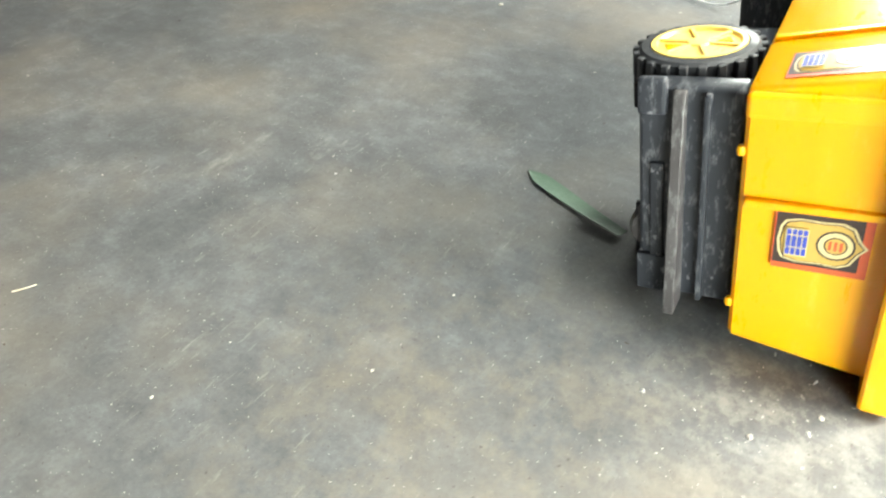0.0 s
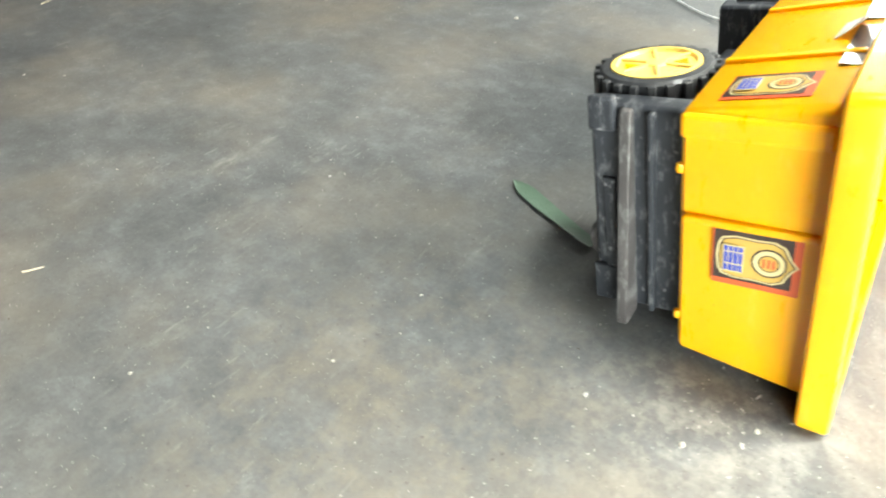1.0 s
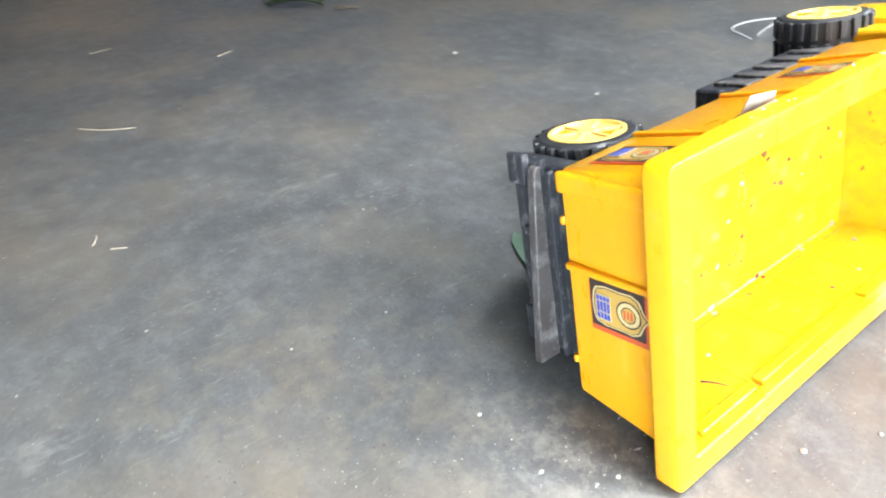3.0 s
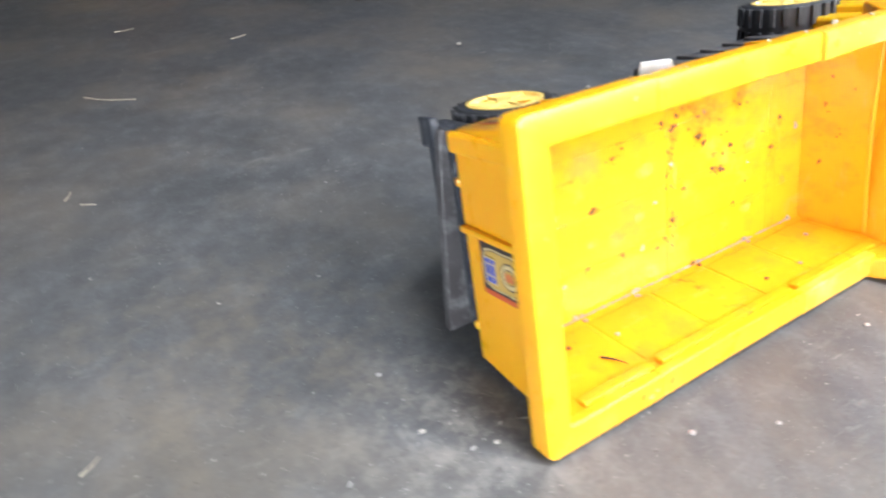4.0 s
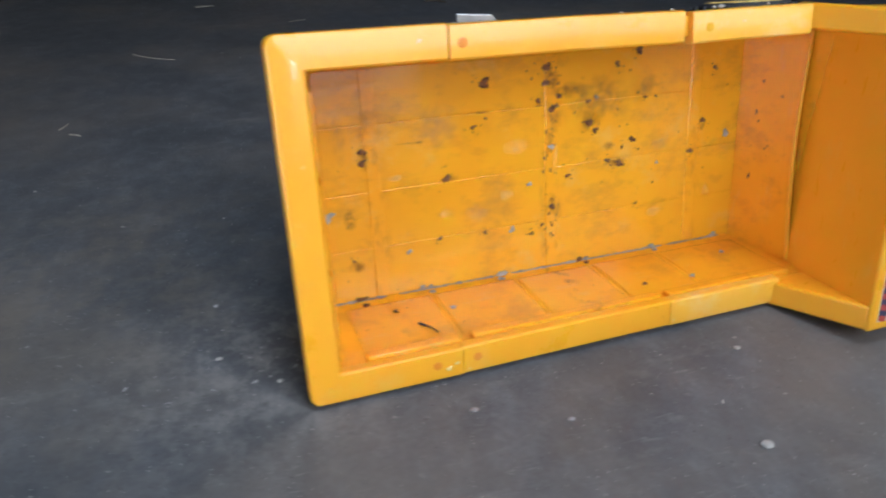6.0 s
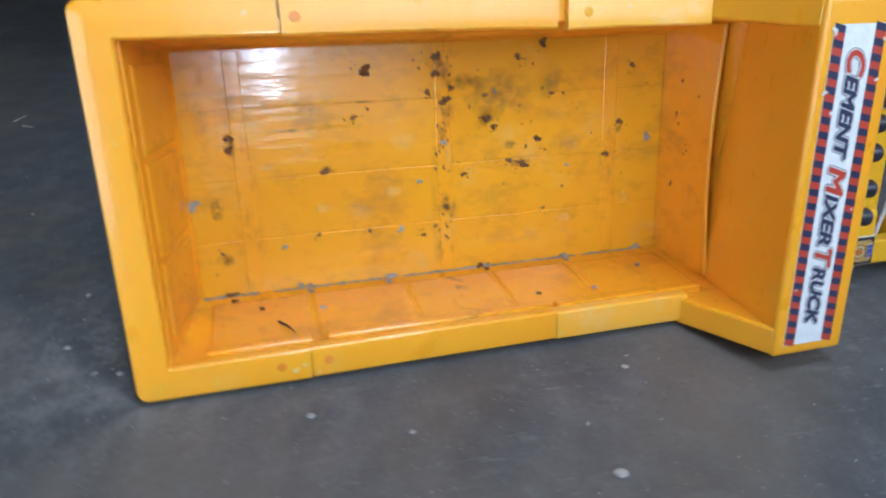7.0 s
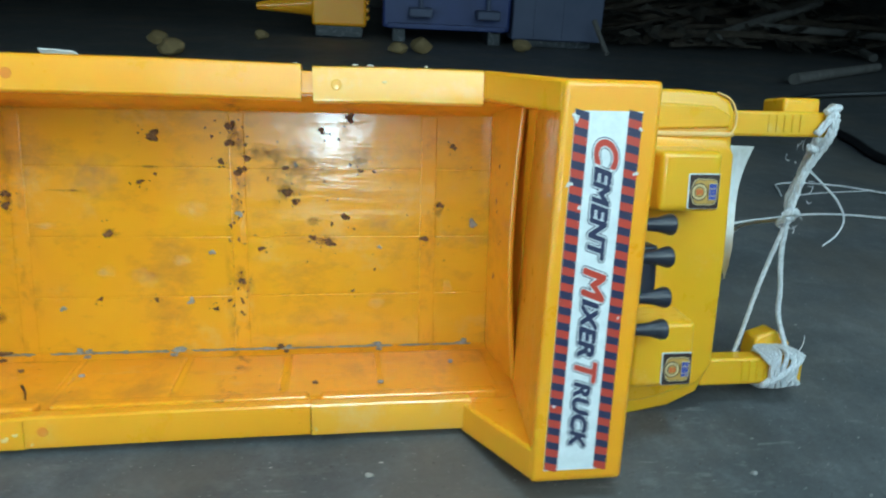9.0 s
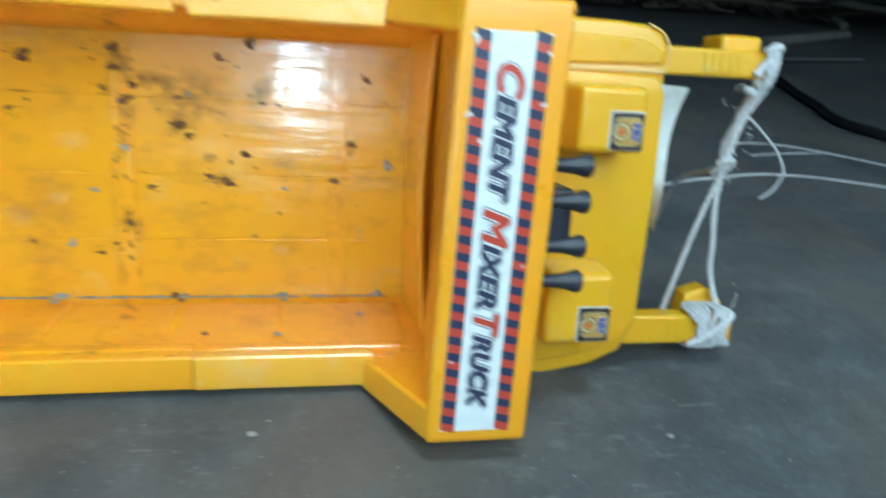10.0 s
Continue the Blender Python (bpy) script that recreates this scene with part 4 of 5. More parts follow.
# dried mud and cement in the tray
def grime():
    spots = ((0.1535, 0.1765, 3.2), (0.2028, 0.1836, 3.4), (0.2077, 0.1530, 2.6), (0.2023, 0.1724, 3.0), (0.2382, 0.1560, 2.2), (0.2625, 0.1813, 2.0),
             (0.2817, 0.1902, 2.6), (0.2888, 0.1545, 1.8), (0.2388, 0.1393, 3.2), (0.2780, 0.1224, 2.8), (0.2670, 0.1043, 3.0), (0.3446, 0.1306, 2.4),
             (0.3532, 0.1716, 2.0), (0.3338, 0.1069, 2.4), (0.1216, 0.1108, 3.0), (0.1437, 0.1460, 1.8), (0.0610, 0.1376, 2.8), (0.2074, 0.0777, 2.2))
    more = ((0.1895, 0.0581, 1.8), (0.1501, 0.0653, 1.5), (0.1139, 0.0662, 1.3), (0.2832, 0.0695, 1.4), (0.2209, 0.1005, 1.8), (0.0600, 0.1300, 2.2),
            (0.2440, 0.1330, 1.8), (0.2560, 0.1080, 2.0), (0.2130, 0.1620, 2.2), (0.1960, 0.1600, 1.8), (0.1985, 0.0640, 1.8), (0.0480, 0.0592, 1.4))
    for i, (x, z, s) in enumerate(spots + more):
        rnd = random.Random(i)
        part("mud_spot", blob(x, z, s * 0.00112, i, 0.0824, 0.0008, 12, (rnd.uniform(0.8, 1.5), rnd.uniform(0.7, 1.1))), MUD, bed_body, smooth=False)
        for k in range(3):
            a, d = rnd.uniform(0, 6.28), rnd.uniform(1.3, 2.6) * s * 0.0014
            part("mud_spot", blob(x + d * math.cos(a), z + d * math.sin(a), rnd.uniform(0.3, 0.8) * 0.001, 90 + 3 * i + k, 0.0824, 0.0005, 7), MUD, bed_body, smooth=False)
    rnd = random.Random(77)
    for i in range(70):
        x, z = (rnd.gauss(0.206, 0.0035), rnd.uniform(0.05, 0.19)) if i % 2 == 0 else (rnd.gauss(0.255, 0.045), rnd.gauss(0.145, 0.028))
        if 0.04 < x < 0.37 and 0.035 < z < 0.190:
            part("mud_spot", blob(x, z, rnd.uniform(0.3, 1.3) * 0.001, 600 + i, 0.0824, 0.0005, 8, (1, rnd.uniform(0.6, 1.8))), MUD, bed_body, smooth=False)
    pale = ((0.3684, 0.1178, 3.6), (0.2068, 0.1246, 2.6), (0.1727, 0.0640, 2.6), (0.0330, 0.0945, 4.0), (0.0897, 0.0600, 2.2), (0.1880, 0.0980, 2.0), (0.3020, 0.1010, 1.6), (0.2450, 0.1580, 2.0))
    for i, (x, z, s) in enumerate(pale):
        part("cement_spot", blob(x, z, s * 0.001, 300 + i, 0.0824, 0.0004, 12), CEMENT, bed_body, smooth=False)
    # smeared films round the spots and along the joints
    films = ((0.2380, 0.1400, 11, 9, 1), (0.2050, 0.1750, 9, 17, 1), (0.2230, 0.1650, 20, 10, 1), (0.2660, 0.1060, 12, 7, 1), (0.0610, 0.1350, 7, 14, 1), (0.0470, 0.0900, 8, 11, 1),
             (0.2560, 0.1200, 9, 6, 1), (0.3440, 0.1290, 6, 9, 1), (0.3340, 0.1070, 7, 5, 1), (0.2050, 0.0800, 6, 16, 1), (0.1230, 0.1115, 10, 5, 1), (0.1000, 0.1400, 22, 1.6, 1), (0.1500, 0.1560, 16, 1.5, 1),
             (0.2500, 0.1550, 38, 30, 2), (0.1770, 0.1280, 18, 10, 3), (0.1690, 0.0925, 9, 9, 3), (0.0820, 0.1170, 16, 4, 3), (0.1200, 0.0850, 12, 7, 3), (0.2100, 0.1150, 5, 20, 3), (0.3000, 0.0600, 14, 6, 3), (0.3500, 0.0700, 8, 10, 3), (0.1150, 0.1500, 34, 26, 0), (0.0500, 0.0560, 9, 8, 1), (0.3020, 0.1180, 16, 9, 0), (0.1420, 0.0820, 18, 10, 0), (0.2900, 0.1650, 16, 12, 2), (0.0450, 0.1500, 10, 26, 0))
    for i, (x, z, w, h, kind) in enumerate(films):
        part("stain", blob(x, z, 0.001, 900 + i, 0.0820 - 0.00004 * i, 0.00005, 12, (w, h)), (GREY_FILM, MUD_FILM, OLIVE_FILM, PALE_FILM)[kind], bed_body, smooth=False)
    # flecks on the wall towards the cab
    for i, (y, z, s) in enumerate(((0.060, 0.160, 1.7), (0.064, 0.136, 2.0), (0.061, 0.129, 1.2), (0.066, 0.083, 2.4), (0.052, 0.108, 0.9), (0.040, 0.150, 1.0))):
        bm = blob(0, z, s * 0.001, 950 + i, 0.0, 0.0004, 12, (0.8, 1.3))
        x = 0.3803 + 0.0062 * (0.0835 - y) / 0.06 - 0.005 * math.sin(math.pi * (z - 0.0215) / 0.177) * ((y - 0.0235) / -0.06 + 1) ** 1.2
        for v in bm.verts:
            v.co.x, v.co.y = x + v.co.y, y - v.co.x
        part("mud_spot", bm, MUD, bed_body, smooth=False)
    # ragged line of cement along the lower corner
    rnd = random.Random(5)
    x = 0.034
    i = 0
    while x < 0.368:
        if rnd.random() < 0.9:
            part("cement_spot", blob(x, 0.0281, rnd.uniform(0.0009, 0.0014), 400 + i, 0.0826, 0.0009, 13, (rnd.uniform(2.6, 4.6), rnd.uniform(0.4, 0.9))), CEMENT, bed_body, smooth=False)
        x += rnd.uniform(0.0035, 0.007)
        i += 1
    for i, (x, r0) in enumerate(((0.050, 3.4), (0.098, 3.0), (0.104, 2.0), (0.163, 3.6), (0.232, 2.8), (0.238, 1.8), (0.301, 3.0), (0.363, 3.4))):
        part("cement_spot", blob(x, 0.0292, r0 * 0.001, 700 + i, 0.0826, 0.0013, 13, (1.3, 0.75)), CEMENT if i % 4 else MUD, bed_body, smooth=False)
    for i, (x, z, r0) in enumerate(((0.0870, 0.0072, 2.6), (0.0925, 0.0100, 2.0), (0.1010, 0.0040, 1.4), (0.2600, 0.0060, 1.6), (0.0090, 0.1500, 1.2), (0.0800, 0.2120, 1.8), (0.3000, 0.2100, 1.4))):
        part("cement_spot", blob(x, z, r0 * 0.001, 760 + i, -0.0039, 0.0003, 12), WORN, bed_body, smooth=False)
    # lumps on the long side that lies on the ground
    for i, (x, y) in enumerate(((0.052, 0.076), (0.104, 0.078), (0.161, 0.078), (0.236, 0.079), (0.302, 0.079), (0.110, 0.050), (0.070, 0.060), (0.350, 0.055), (0.300, 0.028), (0.258, 0.030))):
        lump = prism([(x + 0.0022 * rnd.uniform(0.5, 1.3) * math.cos(a), y + 0.0022 * rnd.uniform(0.4, 1.1) * math.sin(a)) for a in (k * 0.7854 for k in range(8))], 0.0200 + 0.0062 * (y - 0.013) / 0.063, 0.0214 + 0.0062 * (y - 0.013) / 0.063, "z")
        part("cement_spot", lump, CEMENT if i % 3 else MUD, bed_body, smooth=False)


grime()


# ---- pull string tied to the two arms, its tail lying on the floor ----
def world_of(p):
    return truck.matrix_basis @ Vector(p)


def pull_string():
    base = world_of((0.586, 0.030, 0.026))
    st = empty("pull_string", Matrix.Translation(base), "frayed white cotton string knotted between the two arms", "string")

    def cord(name, pts, r, turns, plies=2, seed=0, truck_space=True):
        P = [(world_of(p) if truck_space else Vector(p)) - base for p in pts]
        for bm in twisted(P, r, turns, plies, seed):
            part(name, bm, STRING, st)
    # bundle at the upper arm
    cord("string_loop", [(0.578, 0.012, 0.186), (0.588, 0.012, 0.1985), (0.5935, 0.020, 0.2035), (0.5965, 0.030, 0.198), (0.5935, 0.034, 0.180), (0.583, 0.032, 0.156), (0.5775, 0.030, 0.130)], 0.0024, 5, 3, 1)
    cord("string_loop", [(0.5885, 0.010, 0.1990), (0.586, 0.012, 0.184), (0.585, 0.022, 0.172), (0.581, 0.028, 0.156), (0.5765, 0.031, 0.132)], 0.0022, 4, 3, 2)
    cord("string_loop", [(0.574, 0.013, 0.178), (0.581, 0.016, 0.176), (0.586, 0.024, 0.178), (0.584, 0.030, 0.162), (0.578, 0.034, 0.142), (0.5795, 0.030, 0.128)], 0.0021, 4, 3, 3)
    cord("string_loop", [(0.582, 0.0115, 0.200), (0.5915, 0.0125, 0.2030), (0.5985, 0.024, 0.2000), (0.5985, 0.034, 0.186), (0.590, 0.036, 0.166), (0.582, 0.035, 0.146), (0.5790, 0.033, 0.130)], 0.0021, 4, 3, 7)
    cord("string_loop", [(0.590, 0.0110, 0.1960), (0.5895, 0.013, 0.1850), (0.588, 0.020, 0.1740), (0.5835, 0.026, 0.160), (0.5790, 0.028, 0.142), (0.5755, 0.029, 0.128)], 0.0021, 4, 3, 8)
    # knot
    cord("knot", [(0.5715, 0.028, 0.1315), (0.576, 0.024, 0.1345), (0.5815, 0.028, 0.1330), (0.582, 0.034, 0.1275), (0.577, 0.036, 0.1235), (0.572, 0.032, 0.1255), (0.5745, 0.026, 0.1300)], 0.0022, 2, 3, 4)
    # two runs to the lower arm
    cord("string_run", [(0.577, 0.030, 0.128), (0.5752, 0.030, 0.104), (0.5775, 0.030, 0.080), (0.5785, 0.030, 0.060), (0.584, 0.024, 0.0345)], 0.0018, 9, 3, 5)
    cord("string_run", [(0.576, 0.031, 0.124), (0.5640, 0.033, 0.0845), (0.5550, 0.033, 0.0520), (0.5500, 0.034, 0.0320)], 0.0016, 9, 3, 6)
    # wraps round the lower arm
    rnd = random.Random(8)
    for i in range(10):
        x = 0.5625 + 0.0024 * i
        s1, s2, s3 = (rnd.uniform(-0.005, 0.005) for _ in range(3))
        g = 0.0012 * math.sin(math.pi * i / 9) + rnd.uniform(-0.0006, 0.0012)
        cord("string_wrap", [(x + s1, 0.0140 - g, 0.0150), (x + s2, 0.0128 - g, 0.0260), (x + s3, 0.0138 - g, 0.0362 + g), (x + s3, 0.0240, 0.0372 + g), (x + s2, 0.0318 + g, 0.0355), (x + s1, 0.0318 + g, 0.0165), (x + s1, 0.0230, 0.0142 - g), (x + s1, 0.0145 - g, 0.0148)], rnd.uniform(0.0013, 0.0019), 2, 3, 10 + i)
    cord("string_wrap", [(0.560, 0.0128, 0.0160), (0.571, 0.0105, 0.0225), (0.583, 0.0105, 0.0315), (0.588, 0.0130, 0.0370)], 0.0021, 3, 3, 20)
    # stray fibres that stand off the string
    for i in range(64):
        low = i % 2 == 0
        c = Vector((rnd.uniform(0.560, 0.590), rnd.uniform(0.011, 0.033), rnd.uniform(0.014, 0.038))) if low else Vector((0.580 + rnd.uniform(-0.006, 0.012), 0.030 + rnd.uniform(-0.006, 0.004), rnd.uniform(0.122, 0.200)))
        d = Vector((rnd.gauss(0, 1), rnd.gauss(0, 0.6), rnd.gauss(0, 1))).normalized() * rnd.uniform(0.003, 0.0065)
        e = Vector((rnd.gauss(0, 1), rnd.gauss(0, 0.6), rnd.gauss(0, 1))).normalized() * 0.0016
        part("fibre", tube([world_of(p) - base for p in (c, c + d * 0.5 + e, c + d)], rnd.uniform(0.00022, 0.0004), 4, 4, 0.5), STRING, st)
    # loose frayed ends
    part("frayed_end", tube([world_of(p) - base for p in ((0.588, 0.028, 0.024), (0.592, 0.026, 0.031), (0.5955, 0.024, 0.040), (0.597, 0.025, 0.047))], 0.0006, 5, taper=0.4), STRING, st)
    part("frayed_end", tube([world_of(p) - base for p in ((0.590, 0.036, 0.164), (0.606, 0.038, 0.152), (0.619, 0.038, 0.140), (0.626, 0.038, 0.127), (0.622, 0.038, 0.116), (0.612, 0.038, 0.108))], 0.0009, 6, taper=0.6), STRING, st)
    # tail: from the knot down to the floor, and on along it
    k = world_of((0.574, 0.033, 0.128))
    cord("string_tail", [k, (0.600, 0.200, 0.075), (0.617, 0.262, 0.012), (0.630, 0.318, 0.003), (0.668, 0.384, 0.003), (0.715, 0.416, 0.003), (0.780, 0.441, 0.003), (0.835, 0.458, 0.003), (0.895, 0.459, 0.003), (0.960, 0.442, 0.003), (1.08, 0.40, 0.003), (1.30, 0.36, 0.003)], 0.0017, 60, 2, 30, False)
    cord("string_tail", [(0.845, 0.535, 0.003), (0.858, 0.567, 0.003), (0.870, 0.592, 0.003), (0.910, 0.604, 0.003), (0.965, 0.594, 0.003), (1.018, 0.560, 0.003), (1.075, 0.515, 0.003), (1.20, 0.46, 0.003)], 0.0014, 30, 2, 31, False)
    cord("string_tail", [(0.870, 0.540, 0.003), (0.905, 0.552, 0.003), (0.950, 0.562, 0.003), (1.00, 0.572, 0.003)], 0.0010, 10, 2, 32, False)


pull_string()


# ---- things on the floor ----
def lay(name, bm, material, at, label, category, group="", kind="", smooth=True):
    ob = part(name, bm, material, None, smooth=smooth)
    ob.location = at
    return tagged(ob, label, category, group, kind)


def pebble_mesh(r, seed, flat=0.6):
    rnd = random.Random(seed)
    bm = bmesh.new()
    bmesh.ops.create_icosphere(bm, subdivisions=2, radius=r)
    ox, k = rnd.uniform(0, 50), 1.3 / r
    for v in bm.verts:
        v.co *= 1 + 0.38 * noise.noise(v.co * k + Vector((ox, 0, 0)))
        v.co.x *= 1.25
        v.co.z *= flat
    low = min(v.co.z for v in bm.verts)
    for v in bm.verts:
        v.co.z -= low
    return bm


def leaf_blade():
    a, b = Vector((0.121, 0.306, 0.001)), Vector((0.083, 0.200, 0.001))
    d = (b - a).normalized()
    s = Vector((d.y, -d.x, 0))
    rows = []
    for i in range(15):
        f = i / 14
        w = 0.0088 * min(1, f * 6) ** 0.8 * (1 - 0.55 * max(0, f - 0.35))
        c = a.lerp(b, f) + Vector((0, 0, 0.0016 * math.sin(f * 3.1) + 0.0008)) + s * 0.004 * math.sin(f * 2.6)
        rows.append([c - s * w + Vector((0, 0, 0.0010)), c, c + s * w + Vector((0, 0, 0.0016)), c + s * w + Vector((0, 0, 0.0013)), c - Vector((0, 0, 0.0005)), c - s * w + Vector((0, 0, 0.0006))])
    tagged(part("leaf_blade", loft(bmesh.new(), rows), LEAF), "green blade of a long leaf lying on the floor", "leaf")


leaf_blade()
for i, (x, y, r) in enumerate(((0.096, -0.026, 0.0042), (0.254, -0.099, 0.0062), (0.294, -0.016, 0.0040), (0.521, -0.018, 0.0036), (0.462, 0.527, 0.0062), (0.417, 0.826, 0.0075), (0.022, 0.448, 0.0026),
                               (-0.139, 0.282, 0.0022), (-0.051, 0.276, 0.0020), (-0.058, 0.131, 0.0030), (-0.056, 0.066, 0.0034), (-0.018, 0.033, 0.0030), (0.151, -0.049, 0.0032), (-0.231, 0.382, 0.0022))):
    lay("pebble", pebble_mesh(r * 0.5, i, 0.45), CHIP if i % 3 else GREY_CHIP, (x, y, 0), "small pale stone chip on the concrete", "pebble", "pebbles on the floor")
for i, (x, y, a, n) in enumerate(((-0.079, 1.293, 10, 0.040), (-0.155, 0.885, -38, 0.085), (-0.236, 0.570, 70, 0.022), (-0.254, 0.149, 40, 0.016), (-0.218, 0.537, -30, 0.016), (0.10, 1.11, 20, 0.035))):
    c, s = math.cos(radians(a)), math.sin(radians(a))
    bm = tube([(-n / 2 * c, -n / 2 * s, 0.0012), (0.1 * n * s, -0.1 * n * c, 0.0022), (n / 2 * c, n / 2 * s, 0.0014)], 0.0007, 5, taper=0.6)
    lay("straw", bm, STRAW, (x, y, 0), "thin dry straw on the concrete", "straw", "straws on the floor")


def grit():
    """Small chips and crumbs strewn over the floor."""
    rnd = random.Random(11)
    for name, material, n, size, spread in (("grit", CHIP, 620, 0.0005, None), ("grit_dark", BARK, 420, 0.0006, None), ("cement_crumbs", GREY_CHIP, 50, 0.0007, (-0.035, 0.045))):
        bm = bmesh.new()
        for _ in range(n):
            if spread:
                x, y = rnd.gauss(spread[0], 0.045), rnd.gauss(spread[1], 0.026)
                flat = 0.22
            else:
                x, y, flat = rnd.uniform(-0.7, 1.3), rnd.uniform(-0.22, 1.3), 0.5
            r0 = size * rnd.uniform(0.35, 1.35)
            L = r0 * rnd.choice((1, 1, 1, 2.2, 3.5))
            a = rnd.uniform(0, 3.14)
            ring = []
            for k in range(6):
                t = k * 1.0472
                u, v = L * math.cos(t) * rnd.uniform(0.6, 1.2), r0 * math.sin(t) * rnd.uniform(0.6, 1.2)
                ring.append((x + u * math.cos(a) - v * math.sin(a), y + u * math.sin(a) + v * math.cos(a)))
            lo = [bm.verts.new((p[0], p[1], 0.0)) for p in ring]
            hi = [bm.verts.new((x + 0.6 * (p[0] - x), y + 0.6 * (p[1] - y), r0 * flat)) for p in ring]
            bm.faces.new(hi)
            for k in range(6):
                bm.faces.new((lo[k], lo[(k + 1) % 6], hi[(k + 1) % 6], hi[k]))
        tagged(part(name, bm, material, smooth=False), "tiny chips and crumbs strewn over the concrete", "grit", kind="stuff")


grit()



def crumbs():
    """White flecks lying along the upper edge of the rim and visor."""
    rnd = random.Random(31)
    bm = bmesh.new()
    for _ in range(20):
        x = rnd.uniform(0.05, 0.425)
        c = world_of((x, rnd.uniform(0.0, 0.012), TOP - 0.001) if x < 0.35 else (x, rnd.uniform(-0.06, 0.03), 0.2113))
        r0 = rnd.uniform(0.0005, 0.0016)
        m = Matrix.Translation(c) @ Matrix.Rotation(rnd.uniform(0, 6), 4, "Z") @ Matrix.Diagonal((1.6, 1, 0.8, 1))
        bmesh.ops.create_icosphere(bm, subdivisions=1, radius=r0, matrix=m)
    tagged(part("crumbs", bm, CHIP), "white crumbs of cement on the upper edge", "crumbs", kind="stuff")
    p = [world_of(q) for q in ((0.0800, 0.0370, 0.0236), (0.0855, 0.0280, 0.0232), (0.0890, 0.0195, 0.0222))]
    tagged(part("seed_pod", tube(p, 0.0010, 6, 5, 0.3), BLACK_RUBBER), "black dry seed husk lying in the tray", "husk")


crumbs()

# dark curled leaf, ochre stones and fruit farther back
rows = []
for i in range(13):
    f = i / 12
    w = 0.024 * math.sin(math.pi * (0.08 + 0.88 * f)) ** 0.7
    c = Vector((0.300 + 0.082 * f, 1.385 - 0.115 * f, 0.014 + 0.016 * math.sin(2.6 * f)))
    s = Vector((0.82, 0.57, 0.15))
    rows.append([c - s * w + Vector((0, 0, 0.012)), c, c + s * w + Vector((0, 0, 0.014)), c + s * w + Vector((0, 0, 0.0128)), c - Vector((0, 0, 0.0012)), c - s * w + Vector((0, 0, 0.0108))])
lowest = min(p.z for q in rows for p in q)
tagged(part("curled_leaf", loft(bmesh.new(), [[p - Vector((0, 0, lowest)) for p in q] for q in rows]), DEAD_LEAF), "dark green curled leaf lying on the concrete", "leaf")
lay("twig", tube([(0, 0, 0.004), (0.02, -0.012, 0.006), (0.045, -0.022, 0.003)], 0.003, 6, taper=0.5), BARK, (0.398, 1.245, 0), "short dark twig beside the curled leaf", "twig")
for i, (x, y, r) in enumerate(((-0.325, 1.79, 0.040), (-0.453, 2.08, 0.034), (-0.165, 2.36, 0.028), (0.335, 2.08, 0.034), (0.415, 2.10, 0.040), (0.800, 2.30, 0.038))):
    lay("stone", pebble_mesh(r * 0.75, 40 + i, 0.85), ROCK, (x, y, 0), "rounded ochre stone lying on the floor", "stone", "ochre stones")


# ---- dark back of the shed ----
def yellow_toy():
    t = empty("yellow_toy", Matrix.Translation((-0.02, 2.55, 0)), "yellow plastic box with a pointed spout in the dim back", "plastic box")
    part("box", boxed(0.02, 0.235, 0.0, 0.20, 0.045, 0.34, 0.012), YELLOW, t)
    part("spout", tube([(0.03, 0.08, 0.125), (-0.06, 0.07, 0.115), (-0.20, 0.05, 0.105)], 0.055, 12, taper=0.25), YELLOW, t)
    for i in range(9):
        part("tooth", boxed(0.232, 0.245, 0.02, 0.18, 0.07 + 0.03 * i, 0.085 + 0.03 * i, 0.003), YELLOW, t)
    part("foot", boxed(0.03, 0.22, 0.02, 0.18, 0.0, 0.05, 0.006), DARK, t)


def blue_crate():
    t = empty("blue_crate", Matrix.Translation((0.28, 2.42, 0)), "dark blue plastic crate raised on stones", "crate")
    part("panel", boxed(0.0, 0.50, 0.05, 0.45, 0.055, 0.62, 0.012), BLUE_PLASTIC, t)
    for x in (0.10, 0.36):
        part("bracket", boxed(x, x + 0.09, -0.03, 0.06, 0.10, 0.135, 0.008), GREY_BLUE, t)
        part("rod", lathe([(0.0005, 0.13), (0.008, 0.13), (0.008, 0.55), (0.0005, 0.55)], (x + 0.045, 0.01, 0), "z", 10), GREY_BLUE, t)
    part("window", boxed(0.22, 0.34, 0.035, 0.052, 0.19, 0.34, 0.004), DARK, t)
    part("sill", boxed(0.02, 0.48, 0.03, 0.06, 0.055, 0.075, 0.004), BLUE_PLASTIC, t)
    for x in (0.04, 0.42):
        part("foot", boxed(x, x + 0.05, 0.08, 0.40, 0.0, 0.058, 0.004), DARK, t)


def grey_bin():
    t = empty("metal_bin", Matrix.Translation((0.79, 2.47, 0)), "grey-blue sheet metal bin standing in the dim back", "bin")
    part("body", boxed(0.0, 0.36, 0.0, 0.36, 0.03, 0.70, 0.006), GREY_BLUE, t)
    for x in (0.085, 0.20):
        part("seam", boxed(x, x + 0.006, -0.003, 0.002, 0.04, 0.69, 0.001), GREY_BLUE, t)
    part("foot", boxed(0.03, 0.33, 0.03, 0.33, 0.0, 0.032, 0.004), DARK, t)


yellow_toy()
blue_crate()
grey_bin()


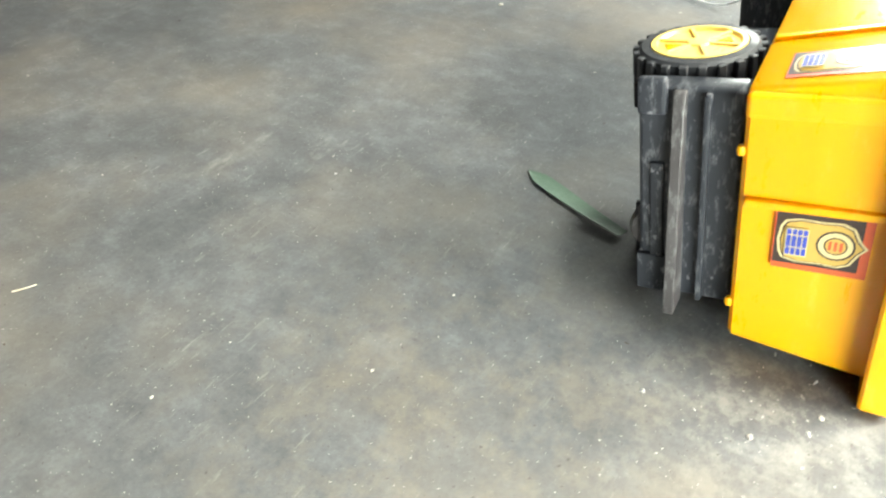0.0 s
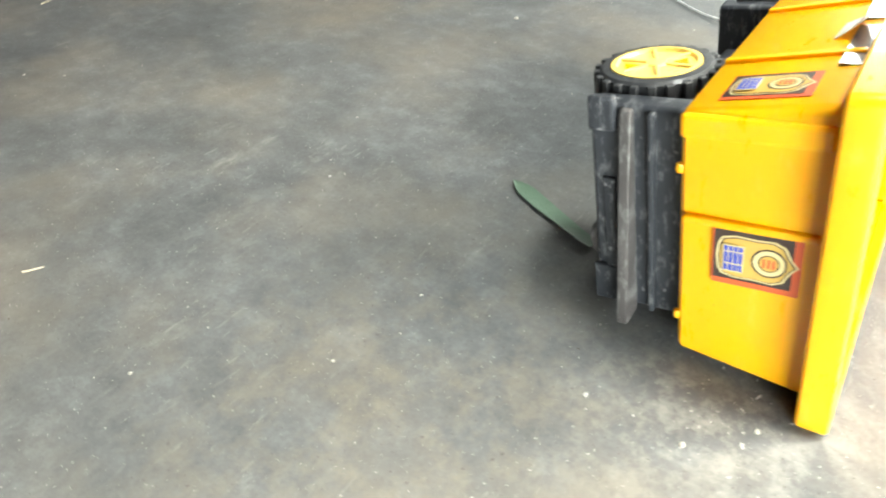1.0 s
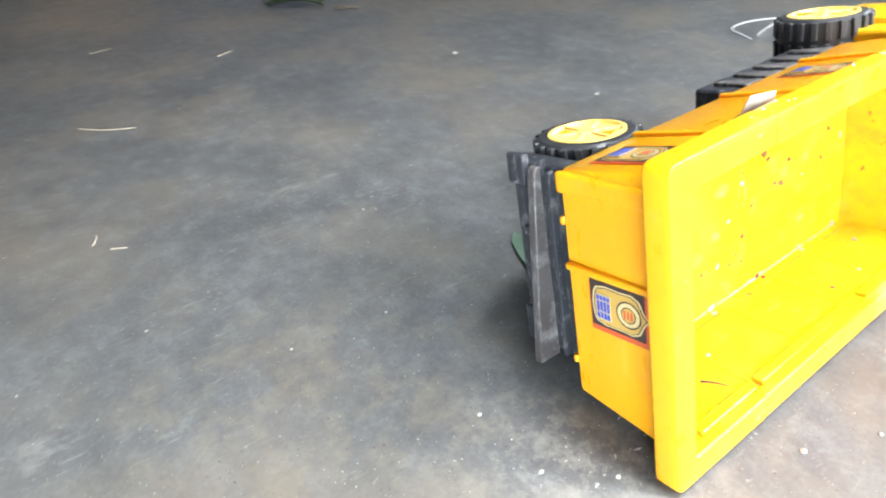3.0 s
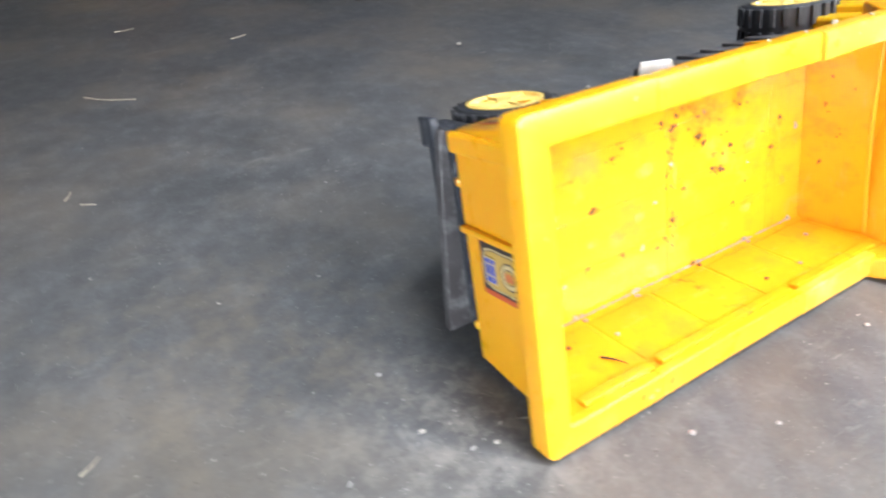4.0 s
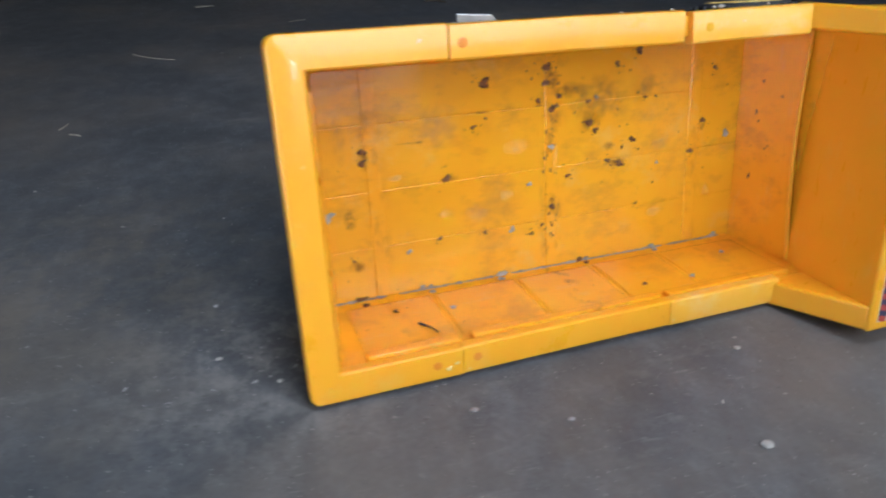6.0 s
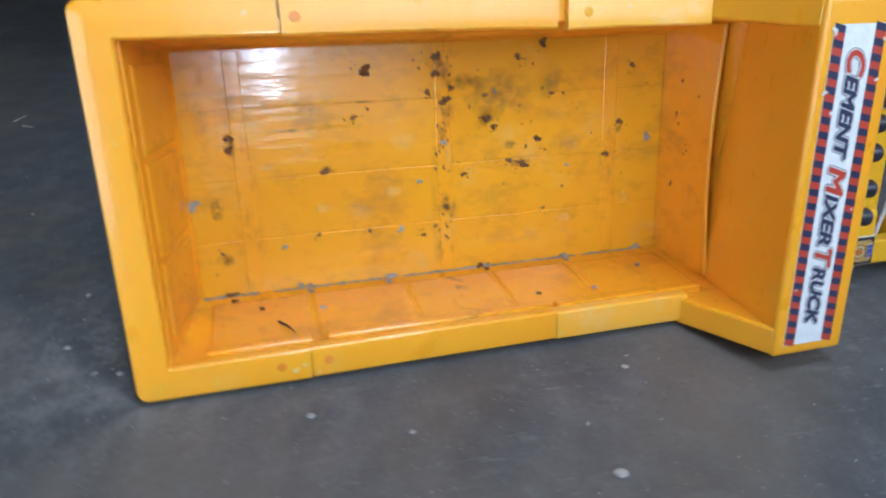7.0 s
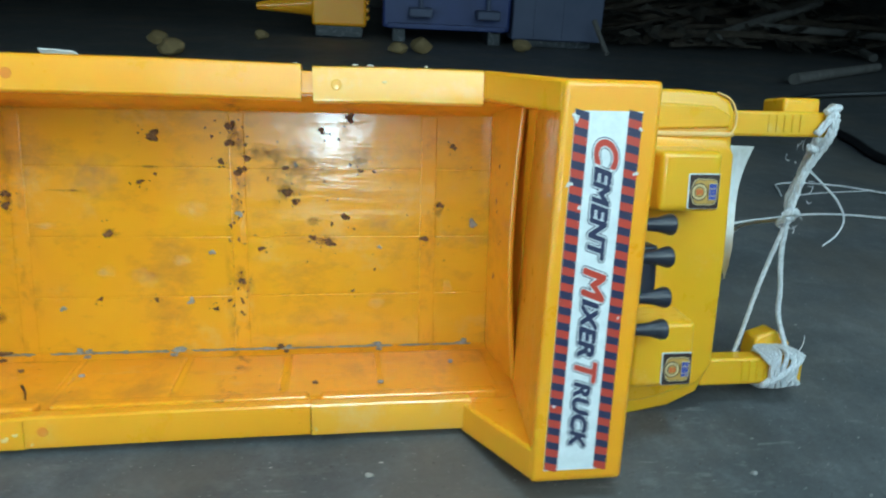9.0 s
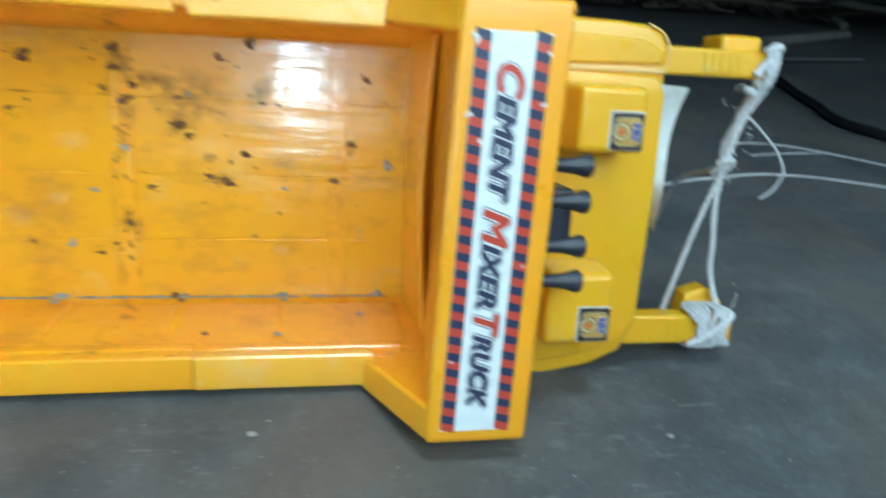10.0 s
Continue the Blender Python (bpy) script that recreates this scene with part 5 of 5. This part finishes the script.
def heap():
    """Firewood, branches and litter piled along the back."""
    rnd = random.Random(21)
    bm = bmesh.new()
    for _ in range(420):
        x, y = rnd.uniform(1.15, 3.15), rnd.uniform(2.5, 4.8)
        h = 0.30 * rnd.random() ** 1.5 * min(1, (y - 2.4) / 0.8)
        s, a, b = rnd.uniform(0.03, 0.11), rnd.uniform(0, 6.28), rnd.uniform(-0.9, 0.9)
        u = Vector((math.cos(a), math.sin(a), math.sin(b) * 0.5)) * s
        w = Vector((-math.sin(a), math.cos(a), 0.4 * math.cos(b))) * s * 0.4
        c = Vector((x, y, h + 0.03))
        vs = [bm.verts.new(p) for p in (c - u, c - u * 0.2 + w, c + u, c - u * 0.2 - w, c + Vector((0, 0, 0.02)))]
        for q in ((0, 1, 4), (1, 2, 4), (2, 3, 4), (3, 0, 4), (3, 2, 1, 0)):
            bm.faces.new([vs[k] for k in q])
    for v in bm.verts:
        v.co.z = max(v.co.z, 0.001)
    tagged(part("litter_heap", bm, LITTER, smooth=False), "dark heap of dry leaves and rubbish along the back", "litter", kind="stuff")
    for i in range(46):
        x, y = rnd.uniform(1.2, 2.6), rnd.uniform(2.6, 4.3)
        n, a = rnd.uniform(0.3, 0.9), rnd.uniform(-0.5, 0.9)
        r0 = rnd.uniform(0.006, 0.022)
        z = rnd.uniform(0.0, 0.22)
        rise = rnd.uniform(-0.1, 0.25) * n
        p = [(0, 0, r0), (n * 0.5 * math.cos(a), n * 0.5 * math.sin(a), r0 + max(0, rise * 0.5) + rnd.uniform(0, 0.02)), (n * math.cos(a), n * math.sin(a), r0 + max(0, rise))]
        lay("branch", tube(p, r0, 7, 5, 0.6, 0.08, i), BARK, (x, y, z * min(1, (y - 2.5))), "dry dark branch in the firewood heap", "branch", "branches in the heap")
    for p, r0 in ((((1.72, 2.72, 0.045), (2.00, 2.90, 0.11), (2.45, 3.15, 0.21)), 0.026), (((1.524, 1.690, 0.018), (1.80, 1.895, 0.020), (2.08, 2.105, 0.020)), 0.018), (((2.40, 2.72, 0.02), (2.35, 2.60, 0.03), (2.32, 2.47, 0.02)), 0.020), (((1.085, 2.36, 0.12), (1.10, 2.30, 0.06), (1.114, 2.245, 0.012)), 0.010),
                  (((2.0, 2.9, 0.10), (2.5, 2.8, 0.09), (3.0, 2.75, 0.05)), 0.018)):
        tagged(part("pole", tube(p, r0, 10, 6, 0.85, 0.05, 3), PALE_WOOD), "pale weathered stick lying by the heap", "stick", "pale sticks")
    tagged(part("black_hose", tube(((1.75, 1.55, 0.008), (1.36, 1.38, 0.008), (1.232, 1.07, 0.008), (1.180, 0.88, 0.008), (1.150, 0.71, 0.008), (1.30, 0.50, 0.008), (1.6, 0.35, 0.008)), 0.008, 10), BLACK_RUBBER), "thin black rubber hose lying on the floor", "hose")


heap()
